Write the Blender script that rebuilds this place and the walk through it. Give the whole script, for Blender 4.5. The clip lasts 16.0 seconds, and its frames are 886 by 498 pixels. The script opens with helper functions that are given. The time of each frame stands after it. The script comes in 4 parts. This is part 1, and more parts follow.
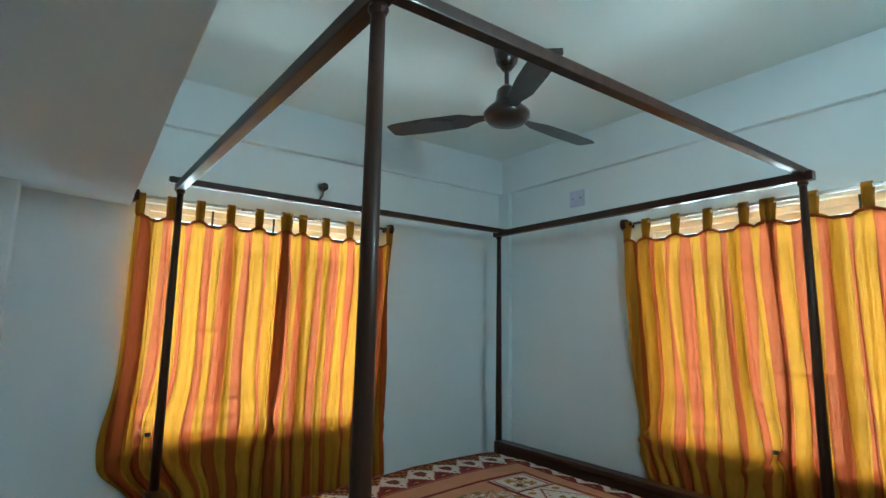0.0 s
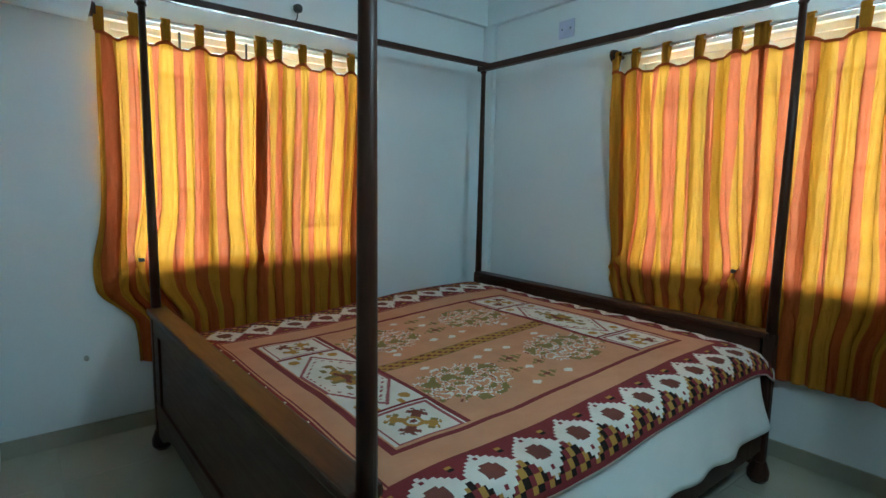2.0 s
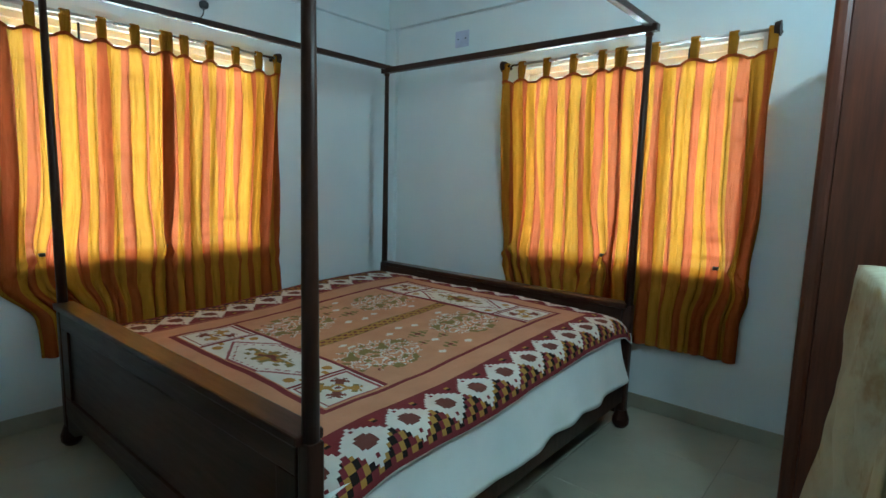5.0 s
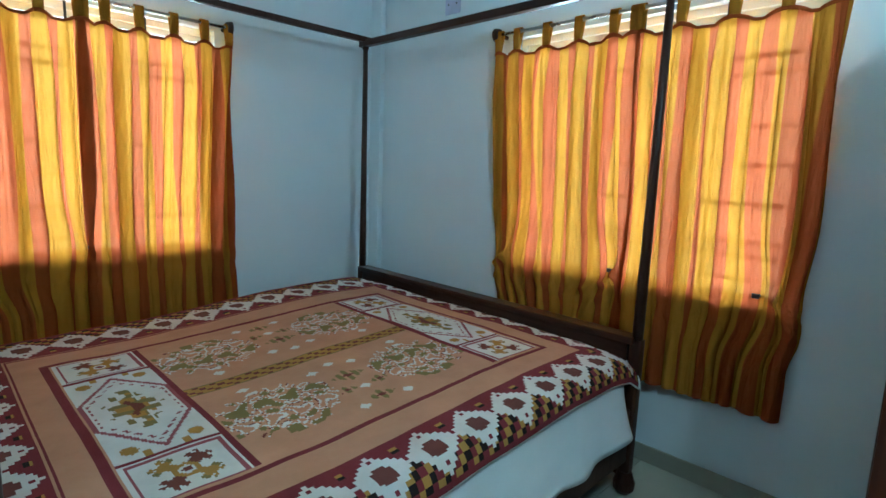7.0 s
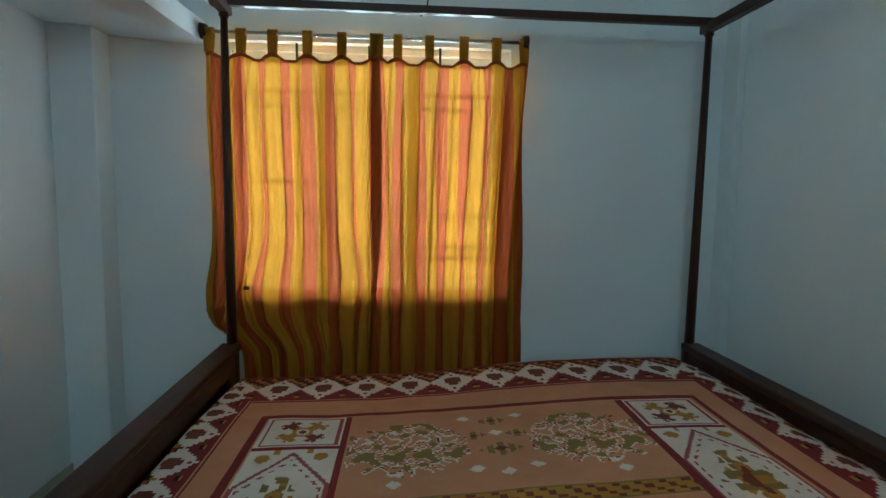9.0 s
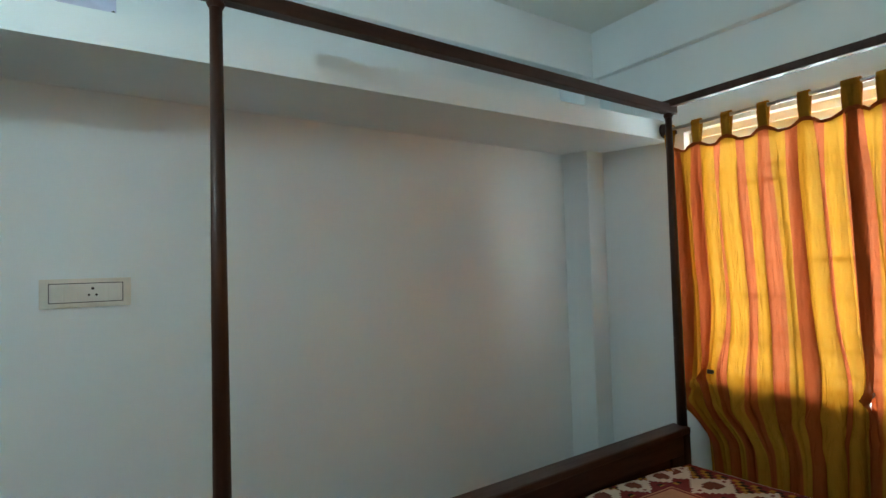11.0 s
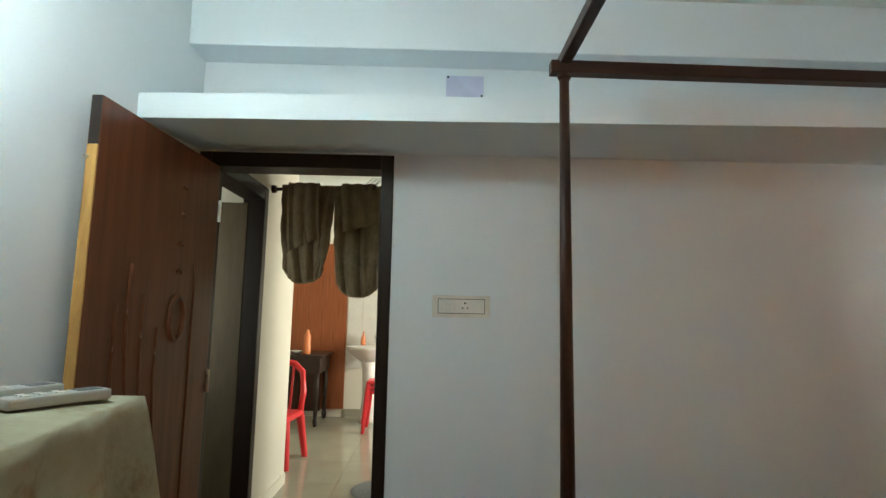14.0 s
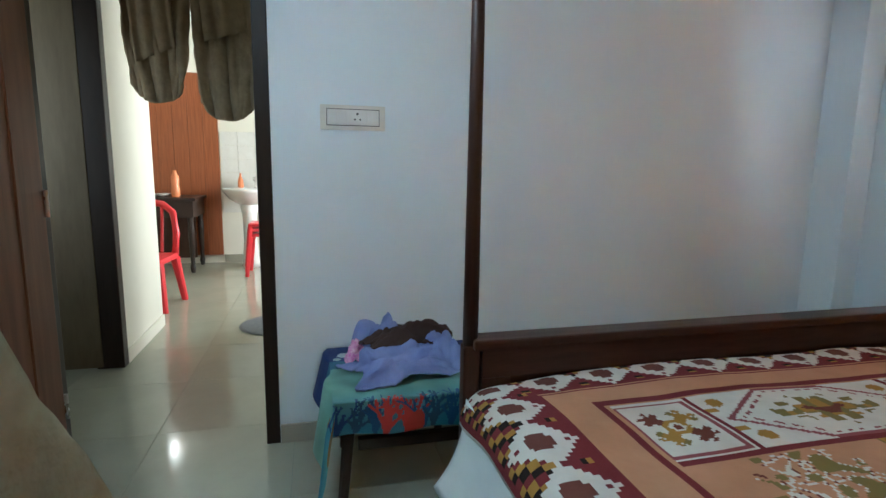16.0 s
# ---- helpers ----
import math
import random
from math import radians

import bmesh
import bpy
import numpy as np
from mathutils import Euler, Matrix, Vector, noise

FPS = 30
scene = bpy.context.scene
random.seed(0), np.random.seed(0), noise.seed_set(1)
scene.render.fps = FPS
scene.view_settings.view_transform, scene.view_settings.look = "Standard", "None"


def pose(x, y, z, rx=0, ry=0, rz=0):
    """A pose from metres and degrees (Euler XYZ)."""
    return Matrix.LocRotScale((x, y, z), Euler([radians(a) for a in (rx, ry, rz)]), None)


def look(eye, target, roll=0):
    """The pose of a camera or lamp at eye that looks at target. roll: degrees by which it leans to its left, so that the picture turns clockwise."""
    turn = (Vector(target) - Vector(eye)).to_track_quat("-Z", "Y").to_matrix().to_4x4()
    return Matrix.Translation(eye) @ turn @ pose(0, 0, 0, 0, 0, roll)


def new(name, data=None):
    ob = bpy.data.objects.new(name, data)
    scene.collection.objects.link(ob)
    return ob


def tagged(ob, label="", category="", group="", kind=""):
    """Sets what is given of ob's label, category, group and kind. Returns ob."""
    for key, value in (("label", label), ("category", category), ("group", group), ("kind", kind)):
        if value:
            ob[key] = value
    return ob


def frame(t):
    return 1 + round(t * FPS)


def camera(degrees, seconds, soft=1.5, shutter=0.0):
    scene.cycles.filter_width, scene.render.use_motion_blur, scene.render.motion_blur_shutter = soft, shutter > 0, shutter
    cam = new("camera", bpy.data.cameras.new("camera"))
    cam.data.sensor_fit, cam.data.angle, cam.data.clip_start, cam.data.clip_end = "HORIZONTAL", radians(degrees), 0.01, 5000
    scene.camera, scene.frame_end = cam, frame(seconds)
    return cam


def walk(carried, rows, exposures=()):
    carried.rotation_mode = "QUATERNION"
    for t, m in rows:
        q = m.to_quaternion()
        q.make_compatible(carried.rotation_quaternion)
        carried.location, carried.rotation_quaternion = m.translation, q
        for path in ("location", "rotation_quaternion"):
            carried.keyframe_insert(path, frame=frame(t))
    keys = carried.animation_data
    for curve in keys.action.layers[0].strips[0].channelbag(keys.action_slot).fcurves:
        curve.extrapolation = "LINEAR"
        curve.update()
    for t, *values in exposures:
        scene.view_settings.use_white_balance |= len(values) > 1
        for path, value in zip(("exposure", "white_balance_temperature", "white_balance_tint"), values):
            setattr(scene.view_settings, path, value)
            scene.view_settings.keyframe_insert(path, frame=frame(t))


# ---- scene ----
# ---- camera ----
cam = camera(80.3, 16.0, soft=1.5)
PATH = [
    (0, (-2.859, -3.136, 1.495), (-1.699, -1.531, 1.777), 1.0),
    (0.5, (-2.857, -3.13, 1.455), (-1.696, -1.51, 1.617), 0.8),
    (1, (-2.857, -3.125, 1.41), (-1.695, -1.497, 1.439), 0.8),
    (1.5, (-2.872, -3.125, 1.369), (-1.692, -1.514, 1.26), 0.9),
    (2, (-2.905, -3.125, 1.336), (-1.664, -1.576, 1.092), 1.1),
    (2.5, (-2.97, -3.165, 1.289), (-1.656, -1.695, 0.953), 1.8),
    (3, (-3.04, -3.223, 1.273), (-1.637, -1.857, 0.865), 2.1),
    (3.5, (-3.133, -3.301, 1.284), (-1.672, -2.0, 0.871), 2.0),
    (4, (-3.174, -3.319, 1.328), (-1.683, -2.032, 0.981), 1.7),
    (4.5, (-3.144, -3.301, 1.355), (-1.634, -2.018, 1.079), 1.5),
    (5, (-3.133, -3.296, 1.351), (-1.62, -2.015, 1.09), 1.6),
    (7.5, (-2.245, -3.058, 1.388), (-0.946, -1.573, 1.062), 2.4),
    (8, (-2.096, -2.881, 1.382), (-1.048, -1.203, 1.088), 2.1),
    (8.5, (-1.871, -2.736, 1.359), (-1.213, -0.863, 1.115), 1.4),
    (9, (-1.673, -2.657, 1.384), (-1.524, -0.673, 1.182), 0.9),
    (9.5, (-1.526, -2.528, 1.36), (-1.995, -0.589, 1.217), 1.1),
    (10, (-1.326, -2.517, 1.468), (-2.441, -0.864, 1.31), 0.4),
    (12.5, (-0.854, -2.557, 1.422), (-2.713, -1.963, 1.86), 0.3),
    (13, (-0.821, -2.601, 1.423), (-2.743, -2.262, 1.857), 0.9),
    (13.5, (-0.813, -2.636, 1.42), (-2.773, -2.499, 1.795), 1.1),
    (14, (-0.82, -2.658, 1.377), (-2.805, -2.626, 1.614), 1.1),
    (14.5, (-0.854, -2.671, 1.303), (-2.854, -2.672, 1.333), 0.7),
    (15, (-0.89, -2.685, 1.225), (-2.882, -2.596, 1.067), -0.1),
    (15.5, (-0.927, -2.678, 1.224), (-2.886, -2.374, 0.964), 0.5),
    (16, (-0.993, -2.688, 1.206), (-2.913, -2.22, 0.899), 0.9),
]
EXPOSURES = [(t, e, k, -11 if t < 11 else 1) for t, e, k in ((0, 0.98, 5200), (1.5, 1.02, 5050), (3.0, 1.42, 4850), (4, 1.35, 4900), (5, 1.15, 5050), (7.5, 1.25, 4600), (8, 1.15, 4750), (9, 0.52, 5150), (9.5, 0.48, 5350), (10, 0.92, 5350), (12.5, 0.85, 6500), (14, 0.9, 6300), (15, 1.15, 5600), (16, 1.3, 5250))]
walk(cam, [(t, look(eye, target, roll)) for t, eye, target, roll in PATH], EXPOSURES)

# ---- light ----
world = bpy.data.worlds.new("sky")
scene.world = world
world.use_nodes = True
sky = world.node_tree.nodes.new("ShaderNodeTexSky")
sky.sky_type = "NISHITA"
sky.sun_disc = False
sky.sun_elevation, sky.sun_rotation = radians(51), radians(162)
world.node_tree.nodes["Background"].inputs["Strength"].default_value = 0.12
world.node_tree.links.new(sky.outputs[0], world.node_tree.nodes["Background"].inputs["Color"])


def area_lamp(name, m, w, h, watts, colour, spread=110):
    d = bpy.data.lights.new(name, "AREA")
    d.shape, d.size, d.size_y, d.energy, d.color = "RECTANGLE", w, h, watts, colour
    o = new(name, d)
    d.spread = radians(spread)
    o.matrix_world = m
    return o


WINDOW_WATTS = 135
sun_data = bpy.data.lights.new("sun", "SUN")
sun_data.energy, sun_data.angle, sun_data.color = 2.5, radians(0.6), (1, 0.95, 0.87)
sun = new("sun", sun_data)
sun.matrix_world = look((3, -9, 12), (0, 0, 0))
area_lamp("window_light_north", pose(-1.85, 0.42, 1.32, -78, 0, 0), 1.9, 1.6, WINDOW_WATTS, (0.94, 1, 1), 130)
area_lamp("window_light_east", pose(0.42, -2.0, 1.32, -78, 0, -90), 1.95, 1.6, WINDOW_WATTS * 0.9, (0.94, 1, 1), 130)
# added fill in an unseen opening, to brighten the olive door leaf
area_lamp("fill_light_side_room", pose(-3.36, -5.0, 1.5, -90, 0, -90), 1.0, 1.1, 6, (1, 0.97, 0.88))
# added fill lamp, out of view, that brightens the hall and dining space
area_lamp("fill_light_dining", pose(-6.5, -0.75, 1.5, -90, 0, 0), 1.6, 1.3, 37, (1, 0.90, 0.76))
bulb_data = bpy.data.lights.new("bulb_light", "POINT")
bulb_data.energy, bulb_data.shadow_soft_size, bulb_data.color = 21, 0.06, (0.88, 0.985, 1.0)
bulb_light = new("bulb_light", bulb_data)
bulb_light.location = (-1.71, -3.48, 2.235)
hall_data = bpy.data.lights.new("hall_bulb_light", "POINT")
hall_data.energy, hall_data.shadow_soft_size, hall_data.color = 2.5, 0.012, (1, 0.9, 0.76)
hall_data.specular_factor = 0.006
hall_light = new("hall_bulb_light", hall_data)
hall_light.location = (-7.72, -4.47, 2.34)


# ---- materials ----
def mat(name, colour, rough=0.6, second=None, scale=6.0, stretch=(1, 1, 1), amount=0.5, fine=120.0, bump=0.05, metal=0.0, coat=0.0, attr="", specular=0.5):
    """Principled surface with a broad and a fine variation and a light relief."""
    m = bpy.data.materials.new(name)
    m.use_nodes = True
    nt = m.node_tree
    n, l = nt.nodes, nt.links
    p = n["Principled BSDF"]
    p.inputs["Roughness"].default_value, p.inputs["Metallic"].default_value = rough, metal
    p.inputs["Coat Weight"].default_value = coat
    p.inputs["Specular IOR Level"].default_value = specular
    tc = n.new("ShaderNodeTexCoord")
    mp = n.new("ShaderNodeMapping")
    mp.inputs["Scale"].default_value = stretch
    l.new(tc.outputs["Object"], mp.inputs["Vector"])
    big = n.new("ShaderNodeTexNoise")
    big.inputs["Scale"].default_value, big.inputs["Detail"].default_value, big.inputs["Roughness"].default_value = scale, 6, 0.62
    l.new(mp.outputs[0], big.inputs["Vector"])
    small = n.new("ShaderNodeTexNoise")
    small.inputs["Scale"].default_value, small.inputs["Detail"].default_value = fine, 3
    l.new(mp.outputs[0], small.inputs["Vector"])
    second = second or [c * 0.82 for c in colour]
    ramp = n.new("ShaderNodeMapRange")
    ramp.inputs["From Min"].default_value, ramp.inputs["From Max"].default_value = 0.32, 0.68
    ramp.inputs["To Max"].default_value = amount * 2
    l.new(big.outputs["Fac"], ramp.inputs["Value"])
    mix = n.new("ShaderNodeMix")
    mix.data_type = "RGBA"
    mix.inputs[6].default_value, mix.inputs[7].default_value = (*colour, 1), (*second, 1)
    l.new(ramp.outputs[0], mix.inputs[0])
    if attr:
        a = n.new("ShaderNodeAttribute")
        a.attribute_name = attr
        mul = n.new("ShaderNodeMix")
        mul.data_type, mul.blend_type = "RGBA", "MULTIPLY"
        mul.inputs[0].default_value = 1
        l.new(a.outputs["Color"], mul.inputs[6])
        l.new(mix.outputs[2], mul.inputs[7])
        l.new(mul.outputs[2], p.inputs["Base Color"])
    else:
        l.new(mix.outputs[2], p.inputs["Base Color"])
    rr = n.new("ShaderNodeMapRange")
    rr.inputs["To Min"].default_value, rr.inputs["To Max"].default_value = max(rough - 0.08, 0.02), min(rough + 0.1, 1)
    l.new(big.outputs["Fac"], rr.inputs["Value"])
    l.new(rr.outputs[0], p.inputs["Roughness"])
    b = n.new("ShaderNodeBump")
    b.inputs["Strength"].default_value, b.inputs["Distance"].default_value = bump, 0.01
    l.new(small.outputs["Fac"], b.inputs["Height"])
    l.new(b.outputs[0], p.inputs["Normal"])
    return m


M = {}
M["wall"] = mat("wall_paint", (0.76, 0.815, 0.84), 0.75, (0.72, 0.775, 0.805), 1.3, fine=60, bump=0.05, amount=0.5)
M["ceiling"] = mat("ceiling_paint", (0.77, 0.83, 0.80), 0.85, (0.73, 0.79, 0.76), 1.5, fine=50, bump=0.05)
M["floor"] = mat("floor_tile", (0.41, 0.395, 0.31), 0.09, (0.35, 0.34, 0.27), 2.2, fine=40, bump=0.002, amount=0.5)
M["grout"] = mat("grout", (0.34, 0.34, 0.28), 0.7)
M["skirting"] = mat("skirting_tile", (0.36, 0.34, 0.27), 0.3, (0.30, 0.29, 0.23), 3)
M["bed_wood"] = mat("dark_polished_wood", (0.048, 0.018, 0.010), 0.40, (0.026, 0.010, 0.006), 5, (9, 9, 1), fine=60, bump=0.04, coat=0.06, specular=0.28)
M["bed_wood_flat"] = mat("dark_polished_wood_along", (0.048, 0.018, 0.010), 0.40, (0.026, 0.010, 0.006), 5, (9, 1, 9), fine=60, bump=0.04, coat=0.06, specular=0.28)
M["door_wood"] = mat("red_brown_veneer", (0.160, 0.050, 0.019), 0.38, (0.095, 0.029, 0.011), 2.2, (11, 11, 0.7), fine=60, bump=0.03, coat=0.22, specular=0.3)
M["door_edge"] = mat("raw_timber_edge", (0.62, 0.36, 0.10), 0.6, (0.42, 0.22, 0.06), 6, (6, 6, 1))
M["frame_wood"] = mat("dark_frame_paint", (0.026, 0.016, 0.011), 0.4, (0.018, 0.011, 0.008), 5, (6, 6, 1), coat=0.04, specular=0.25)
M["panel_wood"] = mat("orange_wood_panel", (0.34, 0.10, 0.032), 0.35, (0.22, 0.06, 0.018), 4, (16, 16, 0.8), coat=0.2)
M["olive_door"] = mat("olive_brown_door", (0.125, 0.090, 0.045), 0.6, (0.095, 0.068, 0.034), 4, (5, 5, 1))
M["cream"] = mat("cream_frame", (0.80, 0.75, 0.62), 0.5)
M["iron"] = mat("black_iron", (0.03, 0.028, 0.026), 0.5, fine=90)
M["steel"] = mat("brushed_steel", (0.62, 0.60, 0.57), 0.28, metal=1.0)
M["fan"] = mat("brown_fan_enamel", (0.030, 0.018, 0.014), 0.28, coat=0.3)
M["white_plastic"] = mat("white_plastic", (0.80, 0.79, 0.74), 0.35)
M["cream_plastic"] = mat("ivory_plastic", (0.78, 0.75, 0.67), 0.4)
M["lilac"] = mat("lilac_plastic", (0.60, 0.62, 0.80), 0.5)
M["sheet"] = mat("white_cotton", (0.79, 0.83, 0.82), 0.9, (0.72, 0.77, 0.76), 4, fine=500, bump=0.08)
M["quilt"] = mat("woven_bedspread", (0.84, 0.84, 0.84), 0.92, (0.70, 0.69, 0.67), 7, fine=700, bump=0.25, attr="pattern", specular=0.2)
M["mattress"] = mat("mattress_cloth", (0.55, 0.53, 0.5), 0.9)
M["red_plastic"] = mat("red_plastic", (0.72, 0.035, 0.045), 0.32)
M["porcelain"] = mat("porcelain", (0.82, 0.80, 0.76), 0.12)
M["dark_table"] = mat("dark_table_wood", (0.030, 0.018, 0.013), 0.35, (0.02, 0.012, 0.009), 4, (8, 1, 8))
M["olive_curtain"] = mat("olive_curtain", (0.33, 0.25, 0.15), 0.95, (0.22, 0.165, 0.10), 14, fine=300, bump=0.2)
M["blue_cotton"] = mat("blue_cotton", (0.25, 0.29, 0.55), 0.9, (0.19, 0.23, 0.48), 12, fine=300, bump=0.15)
M["brown_cotton"] = mat("brown_cotton", (0.055, 0.028, 0.022), 0.95, fine=300, bump=0.15)
M["pink_cotton"] = mat("pink_floral_cotton", (0.55, 0.12, 0.38), 0.9, (0.75, 0.5, 0.62), 60)
M["sea_cloth"] = mat("sea_print_cloth", (1, 1, 1), 0.55, (0.9, 0.9, 0.9), 10, fine=300, bump=0.1, attr="pattern")
M["mat_grey"] = mat("grey_doormat", (0.13, 0.14, 0.16), 0.95, (0.2, 0.2, 0.2), 40, bump=0.4)
M["hall_wall"] = mat("cream_paint", (0.78, 0.74, 0.64), 0.7, (0.72, 0.68, 0.58), 1.5)
M["tile_white"] = mat("white_wall_tile", (0.76, 0.74, 0.70), 0.25, (0.66, 0.63, 0.58), 5)
M["orange_bottle"] = mat("orange_plastic", (0.75, 0.25, 0.10), 0.25)
M["dark_plastic"] = mat("grey_plastic", (0.42, 0.43, 0.41), 0.4)
M["button"] = mat("button_rubber", (0.12, 0.12, 0.12), 0.6)


def cloth_print():
    """Cream cotton with blotches of faded brown flowers."""
    m = mat("faded_floral_cotton", (0.41, 0.39, 0.275), 0.95, (0.30, 0.27, 0.175), 5, fine=16, bump=0.9)
    n, l = m.node_tree.nodes, m.node_tree.links
    p = n["Principled BSDF"]
    base = p.inputs["Base Color"].links[0].from_socket
    tc = n.new("ShaderNodeTexCoord")
    v = n.new("ShaderNodeTexVoronoi")
    v.inputs["Scale"].default_value, v.inputs["Randomness"].default_value = 5.5, 0.9
    l.new(tc.outputs["Object"], v.inputs["Vector"])
    f = n.new("ShaderNodeTexNoise")
    f.inputs["Scale"].default_value, f.inputs["Detail"].default_value = 42, 4
    l.new(tc.outputs["Object"], f.inputs["Vector"])
    s = n.new("ShaderNodeMath")
    s.operation = "MULTIPLY_ADD"
    s.inputs[1].default_value, s.inputs[2].default_value = 0.85, -0.15
    l.new(f.outputs["Fac"], s.inputs[0])
    g = n.new("ShaderNodeMath")
    g.operation = "SUBTRACT"
    l.new(s.outputs[0], g.inputs[0])
    l.new(v.outputs["Distance"], g.inputs[1])
    r = n.new("ShaderNodeMapRange")
    r.inputs["From Min"].default_value, r.inputs["From Max"].default_value, r.inputs["To Max"].default_value = -0.10, 0.22, 0.65
    l.new(g.outputs[0], r.inputs["Value"])
    mix = n.new("ShaderNodeMix")
    mix.data_type = "RGBA"
    mix.inputs[7].default_value = (0.20, 0.125, 0.045, 1)
    l.new(r.outputs[0], mix.inputs[0])
    l.new(base, mix.inputs[6])
    l.new(mix.outputs[2], p.inputs["Base Color"])
    return m


M["floral"] = cloth_print()
M["wardrobe_wood"] = mat("dark_polished_veneer", (0.075, 0.020, 0.008), 0.4, (0.036, 0.010, 0.005), 4, (14, 14, 0.9), fine=60, bump=0.03, coat=0.08, specular=0.3)


def curtain_cloth():
    """Thin striped cotton that lets daylight through; stripes run down the cloth."""
    m = bpy.data.materials.new("striped_curtain_cotton")
    m.use_nodes = True
    n, l = m.node_tree.nodes, m.node_tree.links
    n.remove(n["Principled BSDF"])
    uv = n.new("ShaderNodeUVMap")
    sep = n.new("ShaderNodeSeparateXYZ")
    l.new(uv.outputs[0], sep.inputs[0])
    w = n.new("ShaderNodeMath")
    w.operation = "PINGPONG"
    w.inputs[1].default_value = 0.0625
    l.new(sep.outputs[0], w.inputs[0])
    r = n.new("ShaderNodeMapRange")
    r.inputs["From Min"].default_value, r.inputs["From Max"].default_value = 0.0345, 0.0375
    l.new(w.outputs[0], r.inputs["Value"])
    mix = n.new("ShaderNodeMix")
    mix.data_type = "RGBA"
    mix.inputs[6].default_value, mix.inputs[7].default_value = (0.069, 0.0265, 0.0015, 1), (0.063, 0.0118, 0.0036, 1)
    l.new(r.outputs[0], mix.inputs[0])
    face = n.new("ShaderNodeMix")
    face.data_type = "RGBA"
    face.inputs[6].default_value, face.inputs[7].default_value = (0.73, 0.335, 0.035, 1), (0.54, 0.13, 0.03, 1)
    l.new(r.outputs[0], face.inputs[0])
    tc = n.new("ShaderNodeTexCoord")
    no = n.new("ShaderNodeTexNoise")
    no.inputs["Scale"].default_value, no.inputs["Detail"].default_value = 5, 5
    l.new(tc.outputs["Object"], no.inputs["Vector"])
    hs = n.new("ShaderNodeHueSaturation")
    rv = n.new("ShaderNodeMapRange")
    rv.inputs["To Min"].default_value, rv.inputs["To Max"].default_value = 0.8, 1.15
    l.new(no.outputs["Fac"], rv.inputs["Value"])
    l.new(rv.outputs[0], hs.inputs["Value"])
    l.new(mix.outputs[2], hs.inputs["Color"])
    fine = n.new("ShaderNodeTexNoise")
    fine.inputs["Scale"].default_value = 600
    l.new(tc.outputs["Object"], fine.inputs["Vector"])
    b = n.new("ShaderNodeBump")
    b.inputs["Strength"].default_value, b.inputs["Distance"].default_value = 0.15, 0.002
    l.new(fine.outputs["Fac"], b.inputs["Height"])
    mp = n.new("ShaderNodeMapping")
    mp.inputs["Scale"].default_value = (1, 1, 0.16)
    l.new(tc.outputs["Object"], mp.inputs["Vector"])
    wrinkle = n.new("ShaderNodeTexNoise")
    wrinkle.inputs["Scale"].default_value, wrinkle.inputs["Detail"].default_value, wrinkle.inputs["Distortion"].default_value = 26, 4, 0.6
    l.new(mp.outputs[0], wrinkle.inputs["Vector"])
    b2 = n.new("ShaderNodeBump")
    b2.inputs["Strength"].default_value, b2.inputs["Distance"].default_value = 0.9, 0.02
    l.new(wrinkle.outputs["Fac"], b2.inputs["Height"])
    l.new(b2.outputs[0], b.inputs["Normal"])
    d = n.new("ShaderNodeBsdfDiffuse")
    t = n.new("ShaderNodeBsdfTranslucent")
    front = n.new("ShaderNodeHueSaturation")
    l.new(rv.outputs[0], front.inputs["Value"])
    l.new(face.outputs[2], front.inputs["Color"])
    l.new(front.outputs[0], d.inputs["Color"])
    l.new(hs.outputs[0], t.inputs["Color"])
    for s in (d, t):
        l.new(b.outputs[0], s.inputs["Normal"])
    k = n.new("ShaderNodeMixShader")
    k.inputs[0].default_value = 0.5
    l.new(d.outputs[0], k.inputs[1])
    l.new(t.outputs[0], k.inputs[2])
    see = n.new("ShaderNodeBsdfTransparent")
    tint = n.new("ShaderNodeMix")
    tint.data_type = "RGBA"
    tint.inputs[6].default_value, tint.inputs[7].default_value = (1, 0.55, 0.10, 1), (1, 0.33, 0.14, 1)
    l.new(r.outputs[0], tint.inputs[0])
    l.new(tint.outputs[2], see.inputs["Color"])
    k2 = n.new("ShaderNodeMixShader")
    k2.inputs[0].default_value = 0.0100
    l.new(k.outputs[0], k2.inputs[1])
    l.new(see.outputs[0], k2.inputs[2])
    l.new(k2.outputs[0], n["Material Output"].inputs["Surface"])
    return m


M["curtain"] = curtain_cloth()


def glass():
    m = bpy.data.materials.new("window_glass")
    m.use_nodes = True
    p = m.node_tree.nodes["Principled BSDF"]
    p.inputs["Transmission Weight"].default_value, p.inputs["Roughness"].default_value, p.inputs["IOR"].default_value = 1, 0.02, 1.45
    return m


M["glass"] = glass()


def glow(name, colour, strength):
    m = bpy.data.materials.new(name)
    m.use_nodes = True
    p = m.node_tree.nodes["Principled BSDF"]
    p.inputs["Emission Color"].default_value, p.inputs["Emission Strength"].default_value = (*colour, 1), strength
    return m


M["bulb"] = glow("lit_bulb", (0.9, 0.97, 1.0), 12)
M["warm_bulb"] = glow("lit_warm_bulb", (1, 0.95, 0.85), 2.5)


